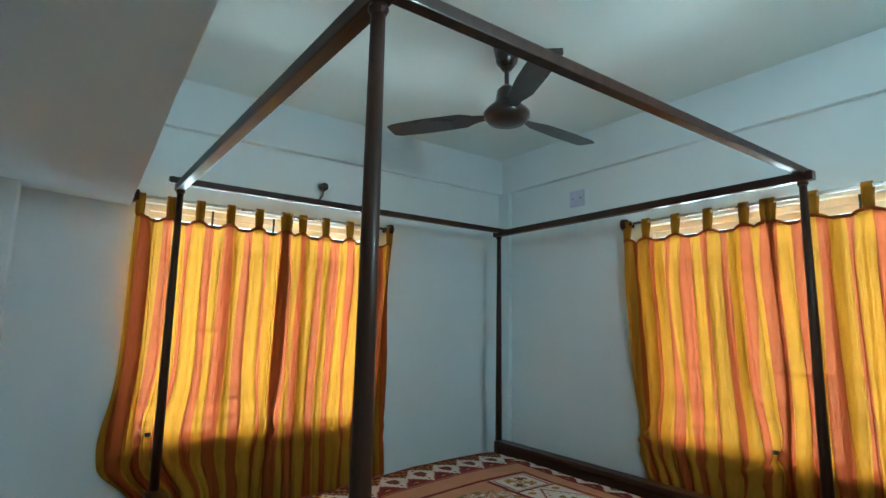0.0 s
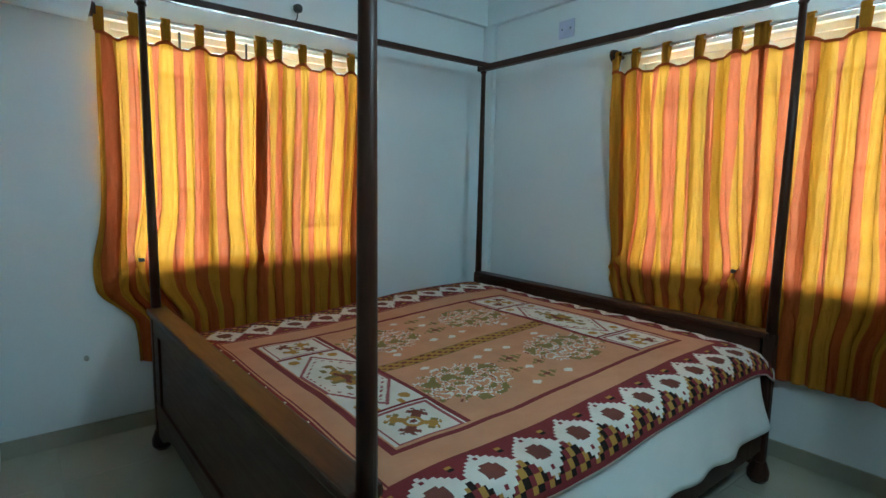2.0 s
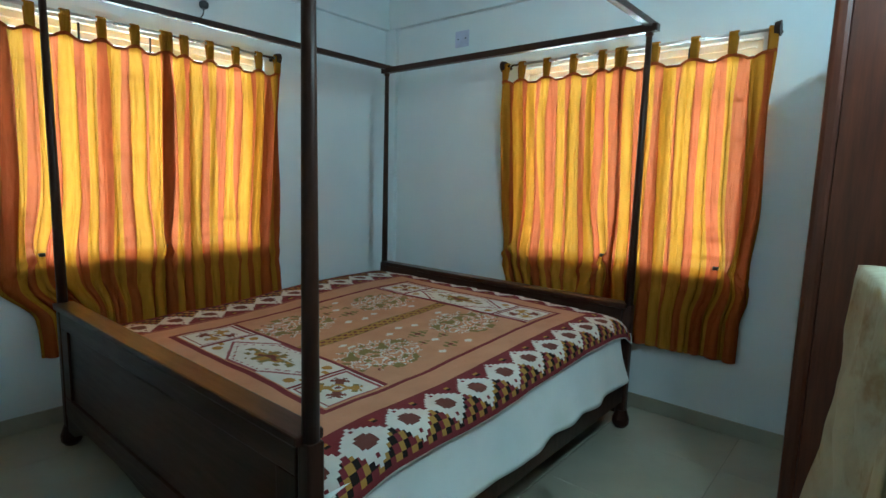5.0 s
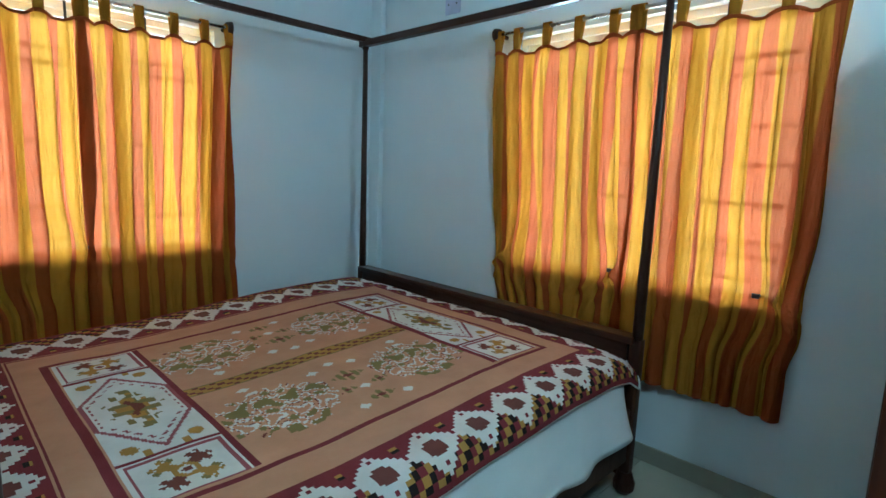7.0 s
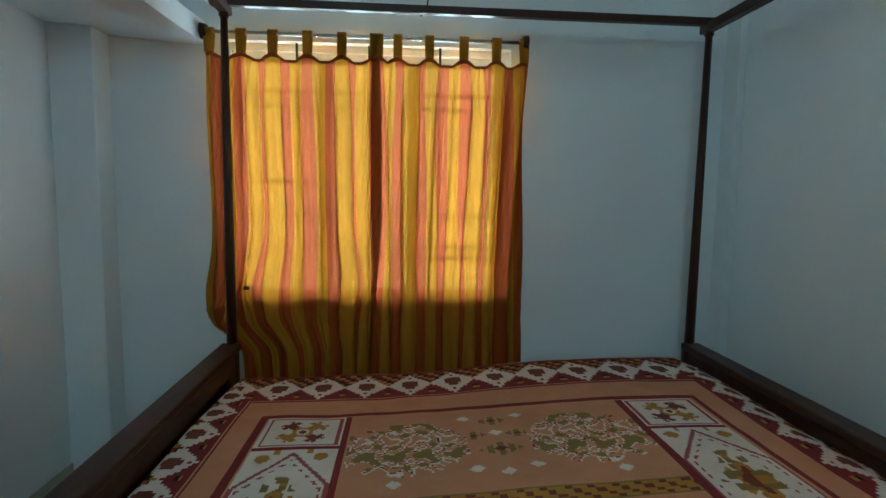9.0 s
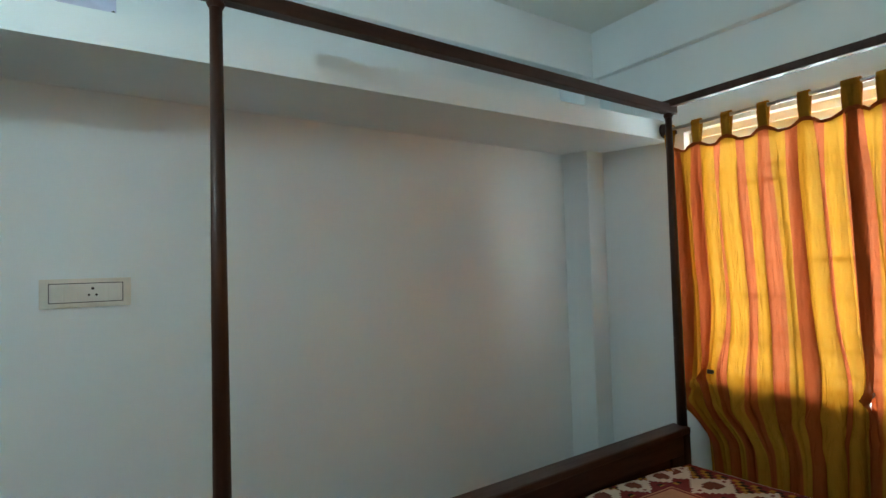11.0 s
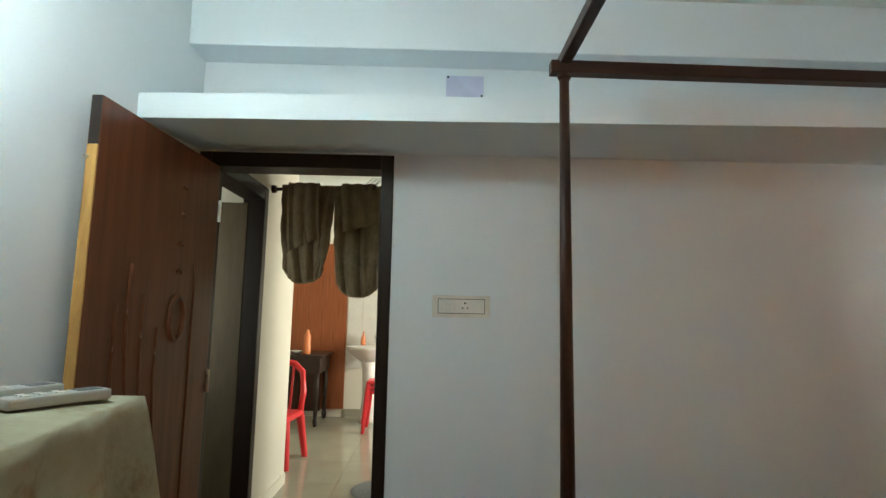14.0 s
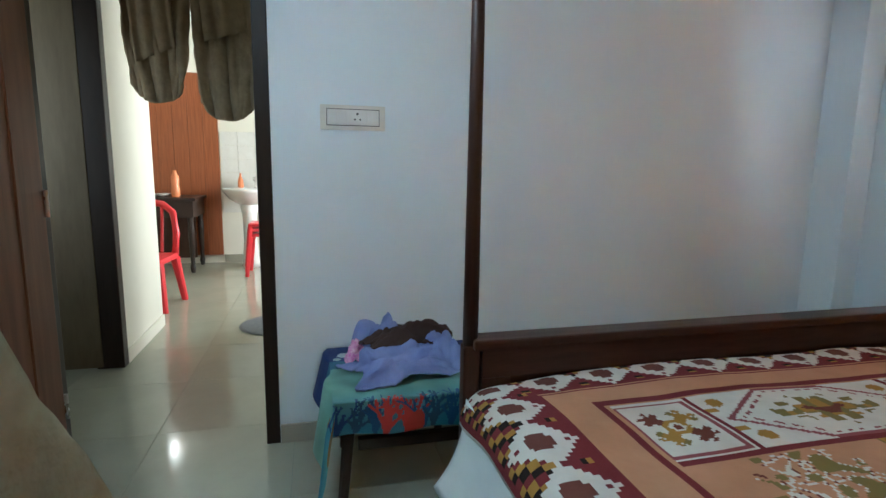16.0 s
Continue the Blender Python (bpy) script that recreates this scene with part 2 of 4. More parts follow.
# ---- mesh helpers ----
def box(bm, x0, x1, y0, y1, z0, z1, bevel=0.0):
    r = bmesh.ops.create_cube(bm, size=1, matrix=Matrix.Translation(((x0 + x1) / 2, (y0 + y1) / 2, (z0 + z1) / 2)) @ Matrix.Diagonal((abs(x1 - x0), abs(y1 - y0), abs(z1 - z0), 1)))
    if bevel:
        edges = list({e for v in r["verts"] for e in v.link_edges})
        bmesh.ops.bevel(bm, geom=edges, offset=bevel, segments=2, affect="EDGES", profile=0.6)
    return bm


def B(*a, bevel=0.0):
    return box(bmesh.new(), *a, bevel=bevel)


def rod(bm, a, b, r0, r1=None, seg=12):
    a, b = Vector(a), Vector(b)
    m = Matrix.Translation((a + b) / 2) @ (b - a).to_track_quat("Z", "Y").to_matrix().to_4x4()
    bmesh.ops.create_cone(bm, cap_ends=True, segments=seg, radius1=r0, radius2=r0 if r1 is None else r1, depth=(b - a).length, matrix=m)
    return bm


def lathe(profile, seg=24, centre=(0, 0)):
    """A turned shape from (radius, height) pairs."""
    bm = bmesh.new()
    rings = []
    for r, z in profile:
        rings.append([bm.verts.new((centre[0] + r * math.cos(2 * math.pi * i / seg), centre[1] + r * math.sin(2 * math.pi * i / seg), z)) for i in range(seg)])
    for a, b in zip(rings, rings[1:]):
        for i in range(seg):
            bm.faces.new((a[i], a[(i + 1) % seg], b[(i + 1) % seg], b[i]))
    bm.faces.new(rings[-1])
    bm.faces.new(rings[0][::-1])
    return bm


def tube(points, r, seg=8, closed=False):
    """A bent round bar through points."""
    bm = bmesh.new()
    pts = [Vector(p) for p in points]
    rings = []
    for i, p in enumerate(pts):
        a = pts[(i - 1) % len(pts)] if closed or i else p
        b = pts[(i + 1) % len(pts)] if closed or i < len(pts) - 1 else p
        q = (b - a).to_track_quat("Z", "Y").to_matrix()
        rings.append([bm.verts.new(p + q @ Vector((r * math.cos(2 * math.pi * k / seg), r * math.sin(2 * math.pi * k / seg), 0))) for k in range(seg)])
    for i in range(len(rings) - (0 if closed else 1)):
        a, b = rings[i], rings[(i + 1) % len(rings)]
        for k in range(seg):
            bm.faces.new((a[k], a[(k + 1) % seg], b[(k + 1) % seg], b[k]))
    if not closed:
        bm.faces.new(rings[0][::-1]), bm.faces.new(rings[-1])
    return bm


def sheet(nu, nv, f, uv=None):
    """A cloth grid: f(u, v) gives the place, uv(u, v) the cloth's own coordinates."""
    bm = bmesh.new()
    grid = [[bm.verts.new(f(i / nu, j / nv)) for j in range(nv + 1)] for i in range(nu + 1)]
    layer = bm.loops.layers.uv.new("UVMap") if uv else None
    for i in range(nu):
        for j in range(nv):
            face = bm.faces.new((grid[i][j], grid[i + 1][j], grid[i + 1][j + 1], grid[i][j + 1]))
            face.smooth = True
            if uv:
                for loop, (a, b) in zip(face.loops, ((i, j), (i + 1, j), (i + 1, j + 1), (i, j + 1))):
                    loop[layer].uv = uv(a / nu, b / nv)
    return bm


def mesh_of(name, bm, material, smooth=False):
    bmesh.ops.recalc_face_normals(bm, faces=bm.faces)
    me = bpy.data.meshes.new(name)
    if smooth:
        for f in bm.faces:
            f.smooth = True
    bm.to_mesh(me)
    bm.free()
    me.materials.append(material)
    return me


def thing(name, bm, material, label, category, group="", kind="", smooth=False):
    return tagged(new(name, mesh_of(name, bm, material, smooth)), label, category, group, kind)


def empty(name, at, label, category, group="", kind=""):
    o = tagged(new(name), label, category, group, kind)
    o.location = at
    o.empty_display_size = 0.05
    return o


def part(name, bm, material, parent, label="", smooth=False):
    """One mesh in world coordinates under a thing or part."""
    o = new(name, mesh_of(name, bm, material, smooth))
    o.parent = parent
    root, m = parent, Matrix()
    while root:
        m = root.matrix_basis @ m
        root = root.parent
    o.data.transform(m.inverted())
    return tagged(o, label)


def thicken(o, t):
    s = o.modifiers.new("thickness", "SOLIDIFY")
    s.thickness, s.offset = t, 0
    return o


def structure(name, bm, material, label=""):
    return tagged(new(name, mesh_of(name, bm, material)), label or name.replace("_", " "), name.split("_")[0], kind="structure")


# ---- the room: north wall at y = 0, east wall at x = 0 ----
XC, YD, H = -3.25, -3.78, 2.82
T = 0.16
W1 = (-2.55, -1.15, 0.862, 2.11)   # north window: x0, x1, sill, head
W2 = (-2.72, -1.28, 0.862, 2.11)   # east window: y0, y1, sill, head
DOOR = (-3.772, -2.858, 2.108)     # doorway in the west wall: y0, y1, head


def wall_with_hole(axis, at0, at1, a0, a1, h0, h1, z0, z1, top):
    """A wall along x or y from a0 to a1, with an opening h0..h1, z0..z1 through it."""
    bm = bmesh.new()
    for u0, u1, b, c in ((a0, h0, 0, top), (h1, a1, 0, top), (h0, h1, 0, z0), (h0, h1, z1, top)):
        if u1 - u0 > 0.001 and c - b > 0.001:
            box(bm, *((u0, u1, at0, at1) if axis == "x" else (at0, at1, u0, u1)), b, c)
    return bm


structure("wall_north", wall_with_hole("x", 0, T, XC - T, T, W1[0], W1[1], W1[2], W1[3], H), M["wall"], "pale blue painted wall with a curtained window")
structure("wall_east", wall_with_hole("y", 0, T, YD - T, 0, W2[0], W2[1], W2[2], W2[3], H), M["wall"], "pale blue painted wall with a curtained window")
structure("wall_west", wall_with_hole("y", XC - 0.13, XC, YD, 0, DOOR[0], DOOR[1], 0, DOOR[2], H), M["wall"], "pale painted wall with a doorway and a loft shelf")
structure("wall_south", B(XC - 0.13, 0, YD - T, YD, 0, H), M["wall"], "plain pale blue painted wall")
structure("ceiling", B(-8.2, T, -6.4, T, H, H + 0.12), M["ceiling"], "plain matt white plaster ceiling")
structure("floor_slab", B(-8.2, T, -6.4, T, -0.15, -0.006), M["grout"], "cement bed under the floor tiles")
structure("beam_west", B(XC, -3.07, YD, -0.045, 2.55, H, bevel=0.006), M["wall"], "painted concrete beam above the loft")
structure("beam_north", B(XC, 0, -0.045, 0, 2.54, H, bevel=0.006), M["wall"], "shallow painted beam along the wall")
structure("beam_east", B(-0.045, 0, YD, -0.045, 2.54, H, bevel=0.006), M["wall"], "shallow painted beam along the wall")
structure("column_northwest", B(XC, -3.06, -0.14, 0, 0, 2.54, bevel=0.006), M["wall"], "painted square column in the corner")
structure("column_northeast", B(-0.04, 0, -0.115, 0, 0, 2.54, bevel=0.006), M["wall"], "painted square column in the corner")


def loft():
    bm = bmesh.new()
    n = 60
    rows = []
    for i in range(n + 1):
        y = YD + (0 - YD) * i / n
        zf = 2.076
        xf = -2.612 + 0.031 * y
        w = 0.006 * noise.noise((y * 3, 0, 1)) + 0.003 * noise.noise((y * 11, 3, 1))
        k = 0.004 * noise.noise((y * 4, 7, 1))
        rows.append([bm.verts.new(c) for c in ((XC, y, 2.118), (xf + k, y, zf), (xf + k, y, zf + 0.098 + w), (xf - 0.033, y, zf + 0.106 + w), (XC, y, 2.20))])
    for a, b in zip(rows, rows[1:]):
        for k in range(5):
            bm.faces.new((a[k], a[(k + 1) % 5], b[(k + 1) % 5], b[k]))
    bm.faces.new(rows[0]), bm.faces.new(rows[-1][::-1])
    return bm


structure("loft_shelf", loft(), M["wall"], "painted concrete loft slab over the doorway")
for nm, dims in (("baseboard_north", (-3.06, -0.04, -0.012, 0, 0, 0.085)), ("baseboard_east", (-0.012, 0, YD, -0.115, 0, 0.085)),
                 ("baseboard_west", (XC, XC + 0.012, DOOR[1] + 0.002, -0.14, 0, 0.085)), ("baseboard_south", (-3.15, -0.012, YD, YD + 0.012, 0, 0.085))):
    structure(nm, B(*dims, bevel=0.003), M["skirting"], "beige tile skirting")


# ---- windows ----
def window(name, axis, a0, a1, z0, z1, sign):
    """Cream frame, three glazed shutters and an iron grille in the wall's thickness; sign: outward."""
    w = empty(name, (0, 0, 0), "cream framed window with iron grille, behind curtains", "window", kind="structure")

    def bx(u0, u1, d0, d1, c0, c1, bev=0.0):
        return B(*((u0, u1, d0, d1) if axis == "x" else (d0, d1, u0, u1)), c0, c1, bevel=bev)
    f = 0.035
    fr = bmesh.new()
    for u0, u1, c0, c1 in ((a0, a0 + f, z0, z1), (a1 - f, a1, z0, z1), (a0 + f, a1 - f, z0, z0 + 0.012), (a0 + f, a1 - f, z1 - f, z1)):
        box(fr, *((u0, u1, 0.05, 0.11) if axis == "x" else (0.05, 0.11, u0, u1)), c0, c1, bevel=0.003)
    part("window_frame", fr, M["cream"], w)
    n = 3
    step = (a1 - a0 - 2 * f) / n
    for i in range(n):
        u0, u1 = a0 + f + i * step, a0 + f + (i + 1) * step
        sh = bmesh.new()
        for p0, p1, c0, c1 in ((u0, u0 + 0.03, z0 + 0.012, z1 - f), (u1 - 0.03, u1, z0 + 0.012, z1 - f), (u0 + 0.03, u1 - 0.03, z0 + 0.012, z0 + 0.03), (u0 + 0.03, u1 - 0.03, z1 - f - 0.035, z1 - f)):
            box(sh, *((p0, p1, 0.075, 0.10) if axis == "x" else (0.075, 0.10, p0, p1)), c0, c1)
        s = part("sash", sh, M["cream"], w)
        g = part("pane", bx(u0 + 0.03, u1 - 0.03, 0.085, 0.089, z0 + 0.03, z1 - f - 0.035), M["glass"], s)
        g.visible_shadow = False
    part("window_sill", bx(a0, a1, -0.005, 0.05, z0 - 0.02, z0 + 0.004, 0.002), M["cream"], w)
    for u in ((a0 + a1) / 2 + 0.03, a0 + 0.11):
        k = part("latch", bx(u - 0.012, u + 0.012, -0.045, 0.05, z0 + 0.05, z0 + 0.062, 0.003), M["iron"], w)
        part("latch_knob", bx(u - 0.014, u + 0.014, -0.056, -0.0455, z0 + 0.046, z0 + 0.066, 0.004), M["iron"], k)
    zz = [z0 + 0.10, z0 + 0.20, z0 + 0.26, z0 + 0.42, z0 + 0.58, z0 + 0.74, z1 - 0.30, z1 - 0.23, z1 - 0.09]
    for z in zz:
        b = bmesh.new()
        rod(b, *(((a0 + 0.02, 0.03, z), (a1 - 0.02, 0.03, z)) if axis == "x" else ((0.03, a0 + 0.02, z), (0.03, a1 - 0.02, z))), 0.0085, seg=8)
        part("grille_bar", b, M["iron"], w)
    for i in range(1, 4):
        u = a0 + (a1 - a0) * i / 4
        b = bmesh.new()
        rod(b, *(((u, 0.03, z0), (u, 0.03, z1)) if axis == "x" else ((0.03, u, z0), (0.03, u, z1))), 0.006, seg=8)
        part("grille_upright", b, M["iron"], w)


window("window_1", "x", *W1, 1)
window("window_2", "y", *W2, 1)


def curtain_rod(axis, a0, a1, z):
    r = empty("curtain_rod", (0, 0, 0), "thin steel curtain rod with brown round ends on the wall", "curtain rod", "curtain rods")

    def pt(u, d, c):
        return (u, d, c) if axis == "x" else (d, u, c)
    part("pole", rod(bmesh.new(), pt(a0, -0.08, z), pt(a1, -0.08, z), 0.009), M["steel"], r, smooth=True)
    for u, s in ((a0, 1), (a1, -1)):
        bm = bmesh.new()
        rod(bm, pt(u - s * 0.004, -0.08, z), pt(u + s * 0.022, -0.08, z), 0.037, 0.031, 20)
        part("finial", bm, M["bed_wood"], r)
        br = bmesh.new()
        rod(br, pt(u + s * 0.01, 0, z), pt(u + s * 0.01, -0.08, z), 0.012)
        part("bracket", br, M["bed_wood"], r)


curtain_rod("x", -2.606, -1.09, 2.12)
curtain_rod("y", -2.80, -1.20, 2.12)


def curtain(axis, a0, a1, z_top, z_bot, tabs, seed, bulge, u_off=0.0, label="", tail_in=0.0, pulls=()):
    """One hanging curtain between a0 and a1 along the wall. bulge: sideways drift of the low outer edge; pulls: latches that catch the cloth (place along the wall, height, side of the creases)."""
    c = empty("curtain", (0, 0, 0), label, "curtain", "striped curtains")
    width = a1 - a0
    nt = len(tabs)

    def at(u, v):
        s = a0 + width * u
        z = z_top + (z_bot - z_top) * v
        k = min(abs(u - t) for t in tabs) * nt
        z -= (1 - v) ** 20 * 0.030 * min(1, k * 2.2) ** 1.5
        drop = max(0.0, min(1.0, (v - 0.01) / 0.16))
        run = u * width + 0.04 * noise.noise((u * 2.2, v * 0.7, seed)) * (0.5 + v)
        ph = seed * 1.7 + 1.1 * noise.noise((u * 4, v * 0.5, seed))
        sill = math.exp(-((v - 0.745) / 0.09) ** 2)
        phase = 2 * math.pi * run / 0.083 + ph
        strong = 0.5 + 0.9 * noise.noise((u * 7, v * 0.35, seed + 30))
        fall = drop * (1 - 0.45 * sill) * max(0.15, strong)
        base = -0.085 + 0.066 * min(1, max(0, (v - 0.12) / 0.50))
        d = base + (0.005 + 0.023 * fall) * math.sin(phase) + 0.012 * drop * (1 - 0.5 * sill) * math.sin(2 * math.pi * run / 0.039 + 2.3 * ph)
        d += 0.016 * drop * noise.noise((u * 4, v * 1.6, seed + 5))
        d -= 0.11 * max(0, noise.noise((u * 6, 2.0, seed + 9)) - 0.10) * math.exp(-((v - 0.80) / 0.09) ** 2)
        d -= 0.020 * max(0, (v - 0.80) / 0.20)
        s += (0.003 + 0.022 * fall) * math.cos(phase) + 0.0055 * drop * math.cos(2 * math.pi * run / 0.039 + 2.3 * ph)
        low = math.exp(-((v - 0.70) / 0.14) ** 2)
        s += bulge * low * ((1 - u) if bulge < 0 else u) ** 2
        tail = min(1, max(0, (v - 0.76) / 0.12))
        s += tail_in * tail * tail * (3 - 2 * tail) * ((1 - u) if tail_in > 0 else u) ** 1.5
        for ls, lz, way in pulls:
            # the cloth is caught on a window latch: drawn in to it, with creases running off below
            h, g = s - ls, z - lz
            near = math.exp(-(h / 0.14) ** 2 - (g / 0.20) ** 2)
            s -= 0.55 * near * h
            d -= 0.030 * math.exp(-(h / 0.05) ** 2 - (g / 0.05) ** 2)
            if g < 0.03:
                for slope, size in ((0.55, 0.038), (1.3, 0.024)):
                    off = (way * h * slope + g) / math.hypot(1, slope)
                    d -= size * math.exp(-(off / 0.016) ** 2) * math.exp(-(h / 0.26) ** 2) * (way * h > 0.0)
        d += 0.010 * math.exp(-((v - 0.77) / 0.05) ** 2) * math.sin(u * 21 + v * 60 + seed)
        d += 0.004 * noise.noise((s * 22, z * 9, seed + 50)) * drop
        d = min(d, -0.010)
        z += 0.012 * noise.noise((u * 3, 0, seed)) * v ** 8
        return (s, d, z) if axis == "x" else (d, s, z)
    part("cloth", sheet(230, 90, at, lambda u, v: ((u + 0.012 * noise.noise((u * 9, v * 2, seed))) * width * 1.2 + u_off, v)), M["curtain"], c)

    def heading_at(u, v):
        p = at(u, v * 0.011)
        return (p[0], p[1] - 0.005, p[2] + 0.001) if axis == "x" else (p[0] - 0.005, p[1], p[2] + 0.001)
    thicken(part("heading", sheet(100, 3, heading_at, lambda u, v: (0.055 + 0.01 * v, u)), M["curtain"], c), 0.003)
    for t in tabs:
        s = a0 + width * t
        w2 = 0.021

        def loop_at(u, v, s=s, w2=w2):
            a = -0.45 * math.pi + v * 1.9 * math.pi
            r = 0.017
            top = (2.12 + r * math.sin(a), -0.08 + r * math.cos(a))
            if v < 0.12:
                z, d = z_top - 0.005 + (2.10 - z_top) * (v / 0.12), -0.085 + 0.016 * (v / 0.12)
            elif v > 0.88:
                q = (1 - v) / 0.12
                z, d = z_top - 0.005 + (2.10 - z_top) * q, -0.090 - 0.008 * q
            else:
                q = (v - 0.12) / 0.76
                a = math.radians(-50 + 280 * q)
                z, d = 2.12 + r * math.sin(a), -0.08 + r * math.cos(a)
            p = s + (u - 0.5) * 2 * w2
            return (p, d, z) if axis == "x" else (d, p, z)
        tb = part("tab", sheet(3, 26, loop_at, lambda u, v: (0.01 + 0.02 * u, v)), M["curtain"], c)
        thicken(tb, 0.003)
    return c


LC = "yellow and orange striped tab-top curtain, drawn shut"
curtain("x", -2.59, -1.795, 2.03, 0.375, [0.02, 0.2, 0.38, 0.58, 0.78, 0.97], 1, -0.07, 0.01, LC + ", bunched at the sill", 0.13, ((-1.83, 0.91, 1), (-2.47, 0.90, -1)))
curtain("x", -1.828, -1.08, 2.03, 0.42, [0.04, 0.16, 0.36, 0.58, 0.79, 0.97], 2, 0.0, 0.03, LC)
curtain("y", -2.80, -2.008, 2.03, 0.415, [0.03, 0.25, 0.48, 0.74, 0.97], 3, 0.012, 0.02, LC, 0.05, ((-2.68, 0.92, -1),))
curtain("y", -2.042, -1.20, 2.03, 0.415, [0.04, 0.16, 0.38, 0.6, 0.82, 0.97], 4, 0.012, 0.02, LC, -0.06, ((-2.0, 0.91, 1), (-1.30, 0.90, 1)))


# ---- four-poster bed ----
PX, PY = (-2.43, -0.319), (-2.26, -0.316)
SKEW = 0.033   # the foot end stands a little out of square
RAIL_Z = 2.155


def bed():
    b = empty("four_poster_bed", (-1.37, -1.29, 0), "dark polished wooden four-poster bed with bare canopy rails", "bed")
    wood, flat = M["bed_wood"], M["bed_wood_flat"]

    def sk(bm):
        for v in bm.verts:
            k = min(1, max(0, (-v.co.x - 0.319) / 2.11))
            v.co.x += SKEW * k * (PY[1] - v.co.y) / (PY[1] - PY[0])
        return bm
    for x in PX:
        for y in PY:
            bm = bmesh.new()
            box(bm, x - 0.0245, x + 0.0245, y - 0.0245, y + 0.0245, 0.10, 0.70, bevel=0.008)
            bm2 = lathe([(0.0225, 0.70), (0.0212, 1.0), (0.0185, 1.5), (0.0150, RAIL_Z - 0.026)], 16, (x, y))
            me = bpy.data.meshes.new("tmp")
            bm2.to_mesh(me)
            bm.from_mesh(me)
            bpy.data.meshes.remove(me)
            p = part("post", sk(bm), wood, b)
            for f in p.data.polygons:
                f.use_smooth = len(f.vertices) == 4 and abs(f.normal.z) < 0.3 and f.area > 0.002
            part("post_foot", sk(lathe([(0.030, 0), (0.045, 0.02), (0.047, 0.05), (0.030, 0.10)], 16, (x, y))), wood, b)
    for y in PY:
        part("canopy_rail", sk(B(PX[0] - 0.055, PX[1] + 0.055, y - 0.018, y + 0.018, RAIL_Z + 0.001, RAIL_Z + 0.034, bevel=0.004)), wood, b)
    for x in PX:
        part("canopy_cross_rail", sk(B(x - 0.021, x + 0.021, PY[0] - 0.045, PY[1] + 0.045, RAIL_Z - 0.026, RAIL_Z + 0.014, bevel=0.004)), flat, b)
        for y in PY:
            part("rail_joint", sk(lathe([(0.017, RAIL_Z - 0.046), (0.022, RAIL_Z - 0.036), (0.019, RAIL_Z - 0.0265)], 14, (x, y))), wood, b)

    def board(x, top, low):
        """An end board: cap, framed panel and a scalloped lower apron."""
        y0, y1 = PY[0] + 0.032, PY[1] - 0.032
        e = part("end_board", sk(B(x - 0.012, x + 0.012, y0, y1, low + 0.16, top - 0.03)), flat, b)
        part("cap", sk(B(x - 0.043, x + 0.043, y0 - 0.03, y1 + 0.03, top - 0.03, top, bevel=0.008)), flat, e)
        for z0, z1 in ((top - 0.12, top - 0.031), (low + 0.10, low + 0.20)):
            part("cross_member", sk(B(x - 0.024, x + 0.024, y0, y1, z0, z1, bevel=0.004)), flat, e)
        for yy in (y0, y1 - 0.09):
            part("stile", sk(B(x - 0.023, x + 0.023, yy, yy + 0.09, low + 0.201, top - 0.121, bevel=0.004)), wood, e)
        bm = bmesh.new()
        n = 40
        up = []
        for i in range(n + 1):
            q = i / n
            y = y0 + (y1 - y0) * q
            edge = min(q, 1 - q)
            z = low + 0.02 + 0.07 * min(1, max(0, (edge - 0.05) / 0.10)) ** 0.6 - 0.03 * math.exp(-((q - 0.5) / 0.10) ** 2)
            up.append([bm.verts.new((x + s, y, zz)) for s, zz in ((-0.02, low + 0.10), (0.02, low + 0.10), (0.02, z), (-0.02, z))])
        for a, c in zip(up, up[1:]):
            for k in range(4):
                bm.faces.new((a[k], a[(k + 1) % 4], c[(k + 1) % 4], c[k]))
        bm.faces.new(up[0]), bm.faces.new(up[-1][::-1])
        part("apron", sk(bm), flat, e)
    board(PX[0], 0.72, 0.06)
    board(PX[1], 0.71, 0.06)
    for y in PY:
        part("side_rail", sk(B(PX[0] + 0.033, PX[1] - 0.033, y - 0.014, y + 0.014, 0.16, 0.40, bevel=0.004)), wood, b)
    part("platform", sk(B(PX[0] + 0.033, PX[1] - 0.033, PY[0] + 0.015, PY[1] - 0.015, 0.33, 0.36)), wood, b)
    return b


bed()


def mattress():
    m = B(-2.38, -0.37, -2.235, -0.36, 0.362, 0.545, bevel=0.04)
    return thing("mattress", m, M["mattress"], "thick mattress under a woven bedspread on the bed", "mattress", smooth=True)


mattress()

# bedspread: woven pattern worked out cell by cell in the cloth's own grid
MAROON, WHITE, TAN, OCHRE = (0.22, 0.034, 0.042), (0.84, 0.81, 0.75), (0.63, 0.33, 0.19), (0.48, 0.27, 0.055)
OLIVE, BROWN, MAUVE, BLACK = (0.27, 0.21, 0.07), (0.21, 0.06, 0.04), (0.34, 0.10, 0.11), (0.02, 0.014, 0.012)
QC = (-1.376, -1.4175)
HA, HB = 0.785, 0.58


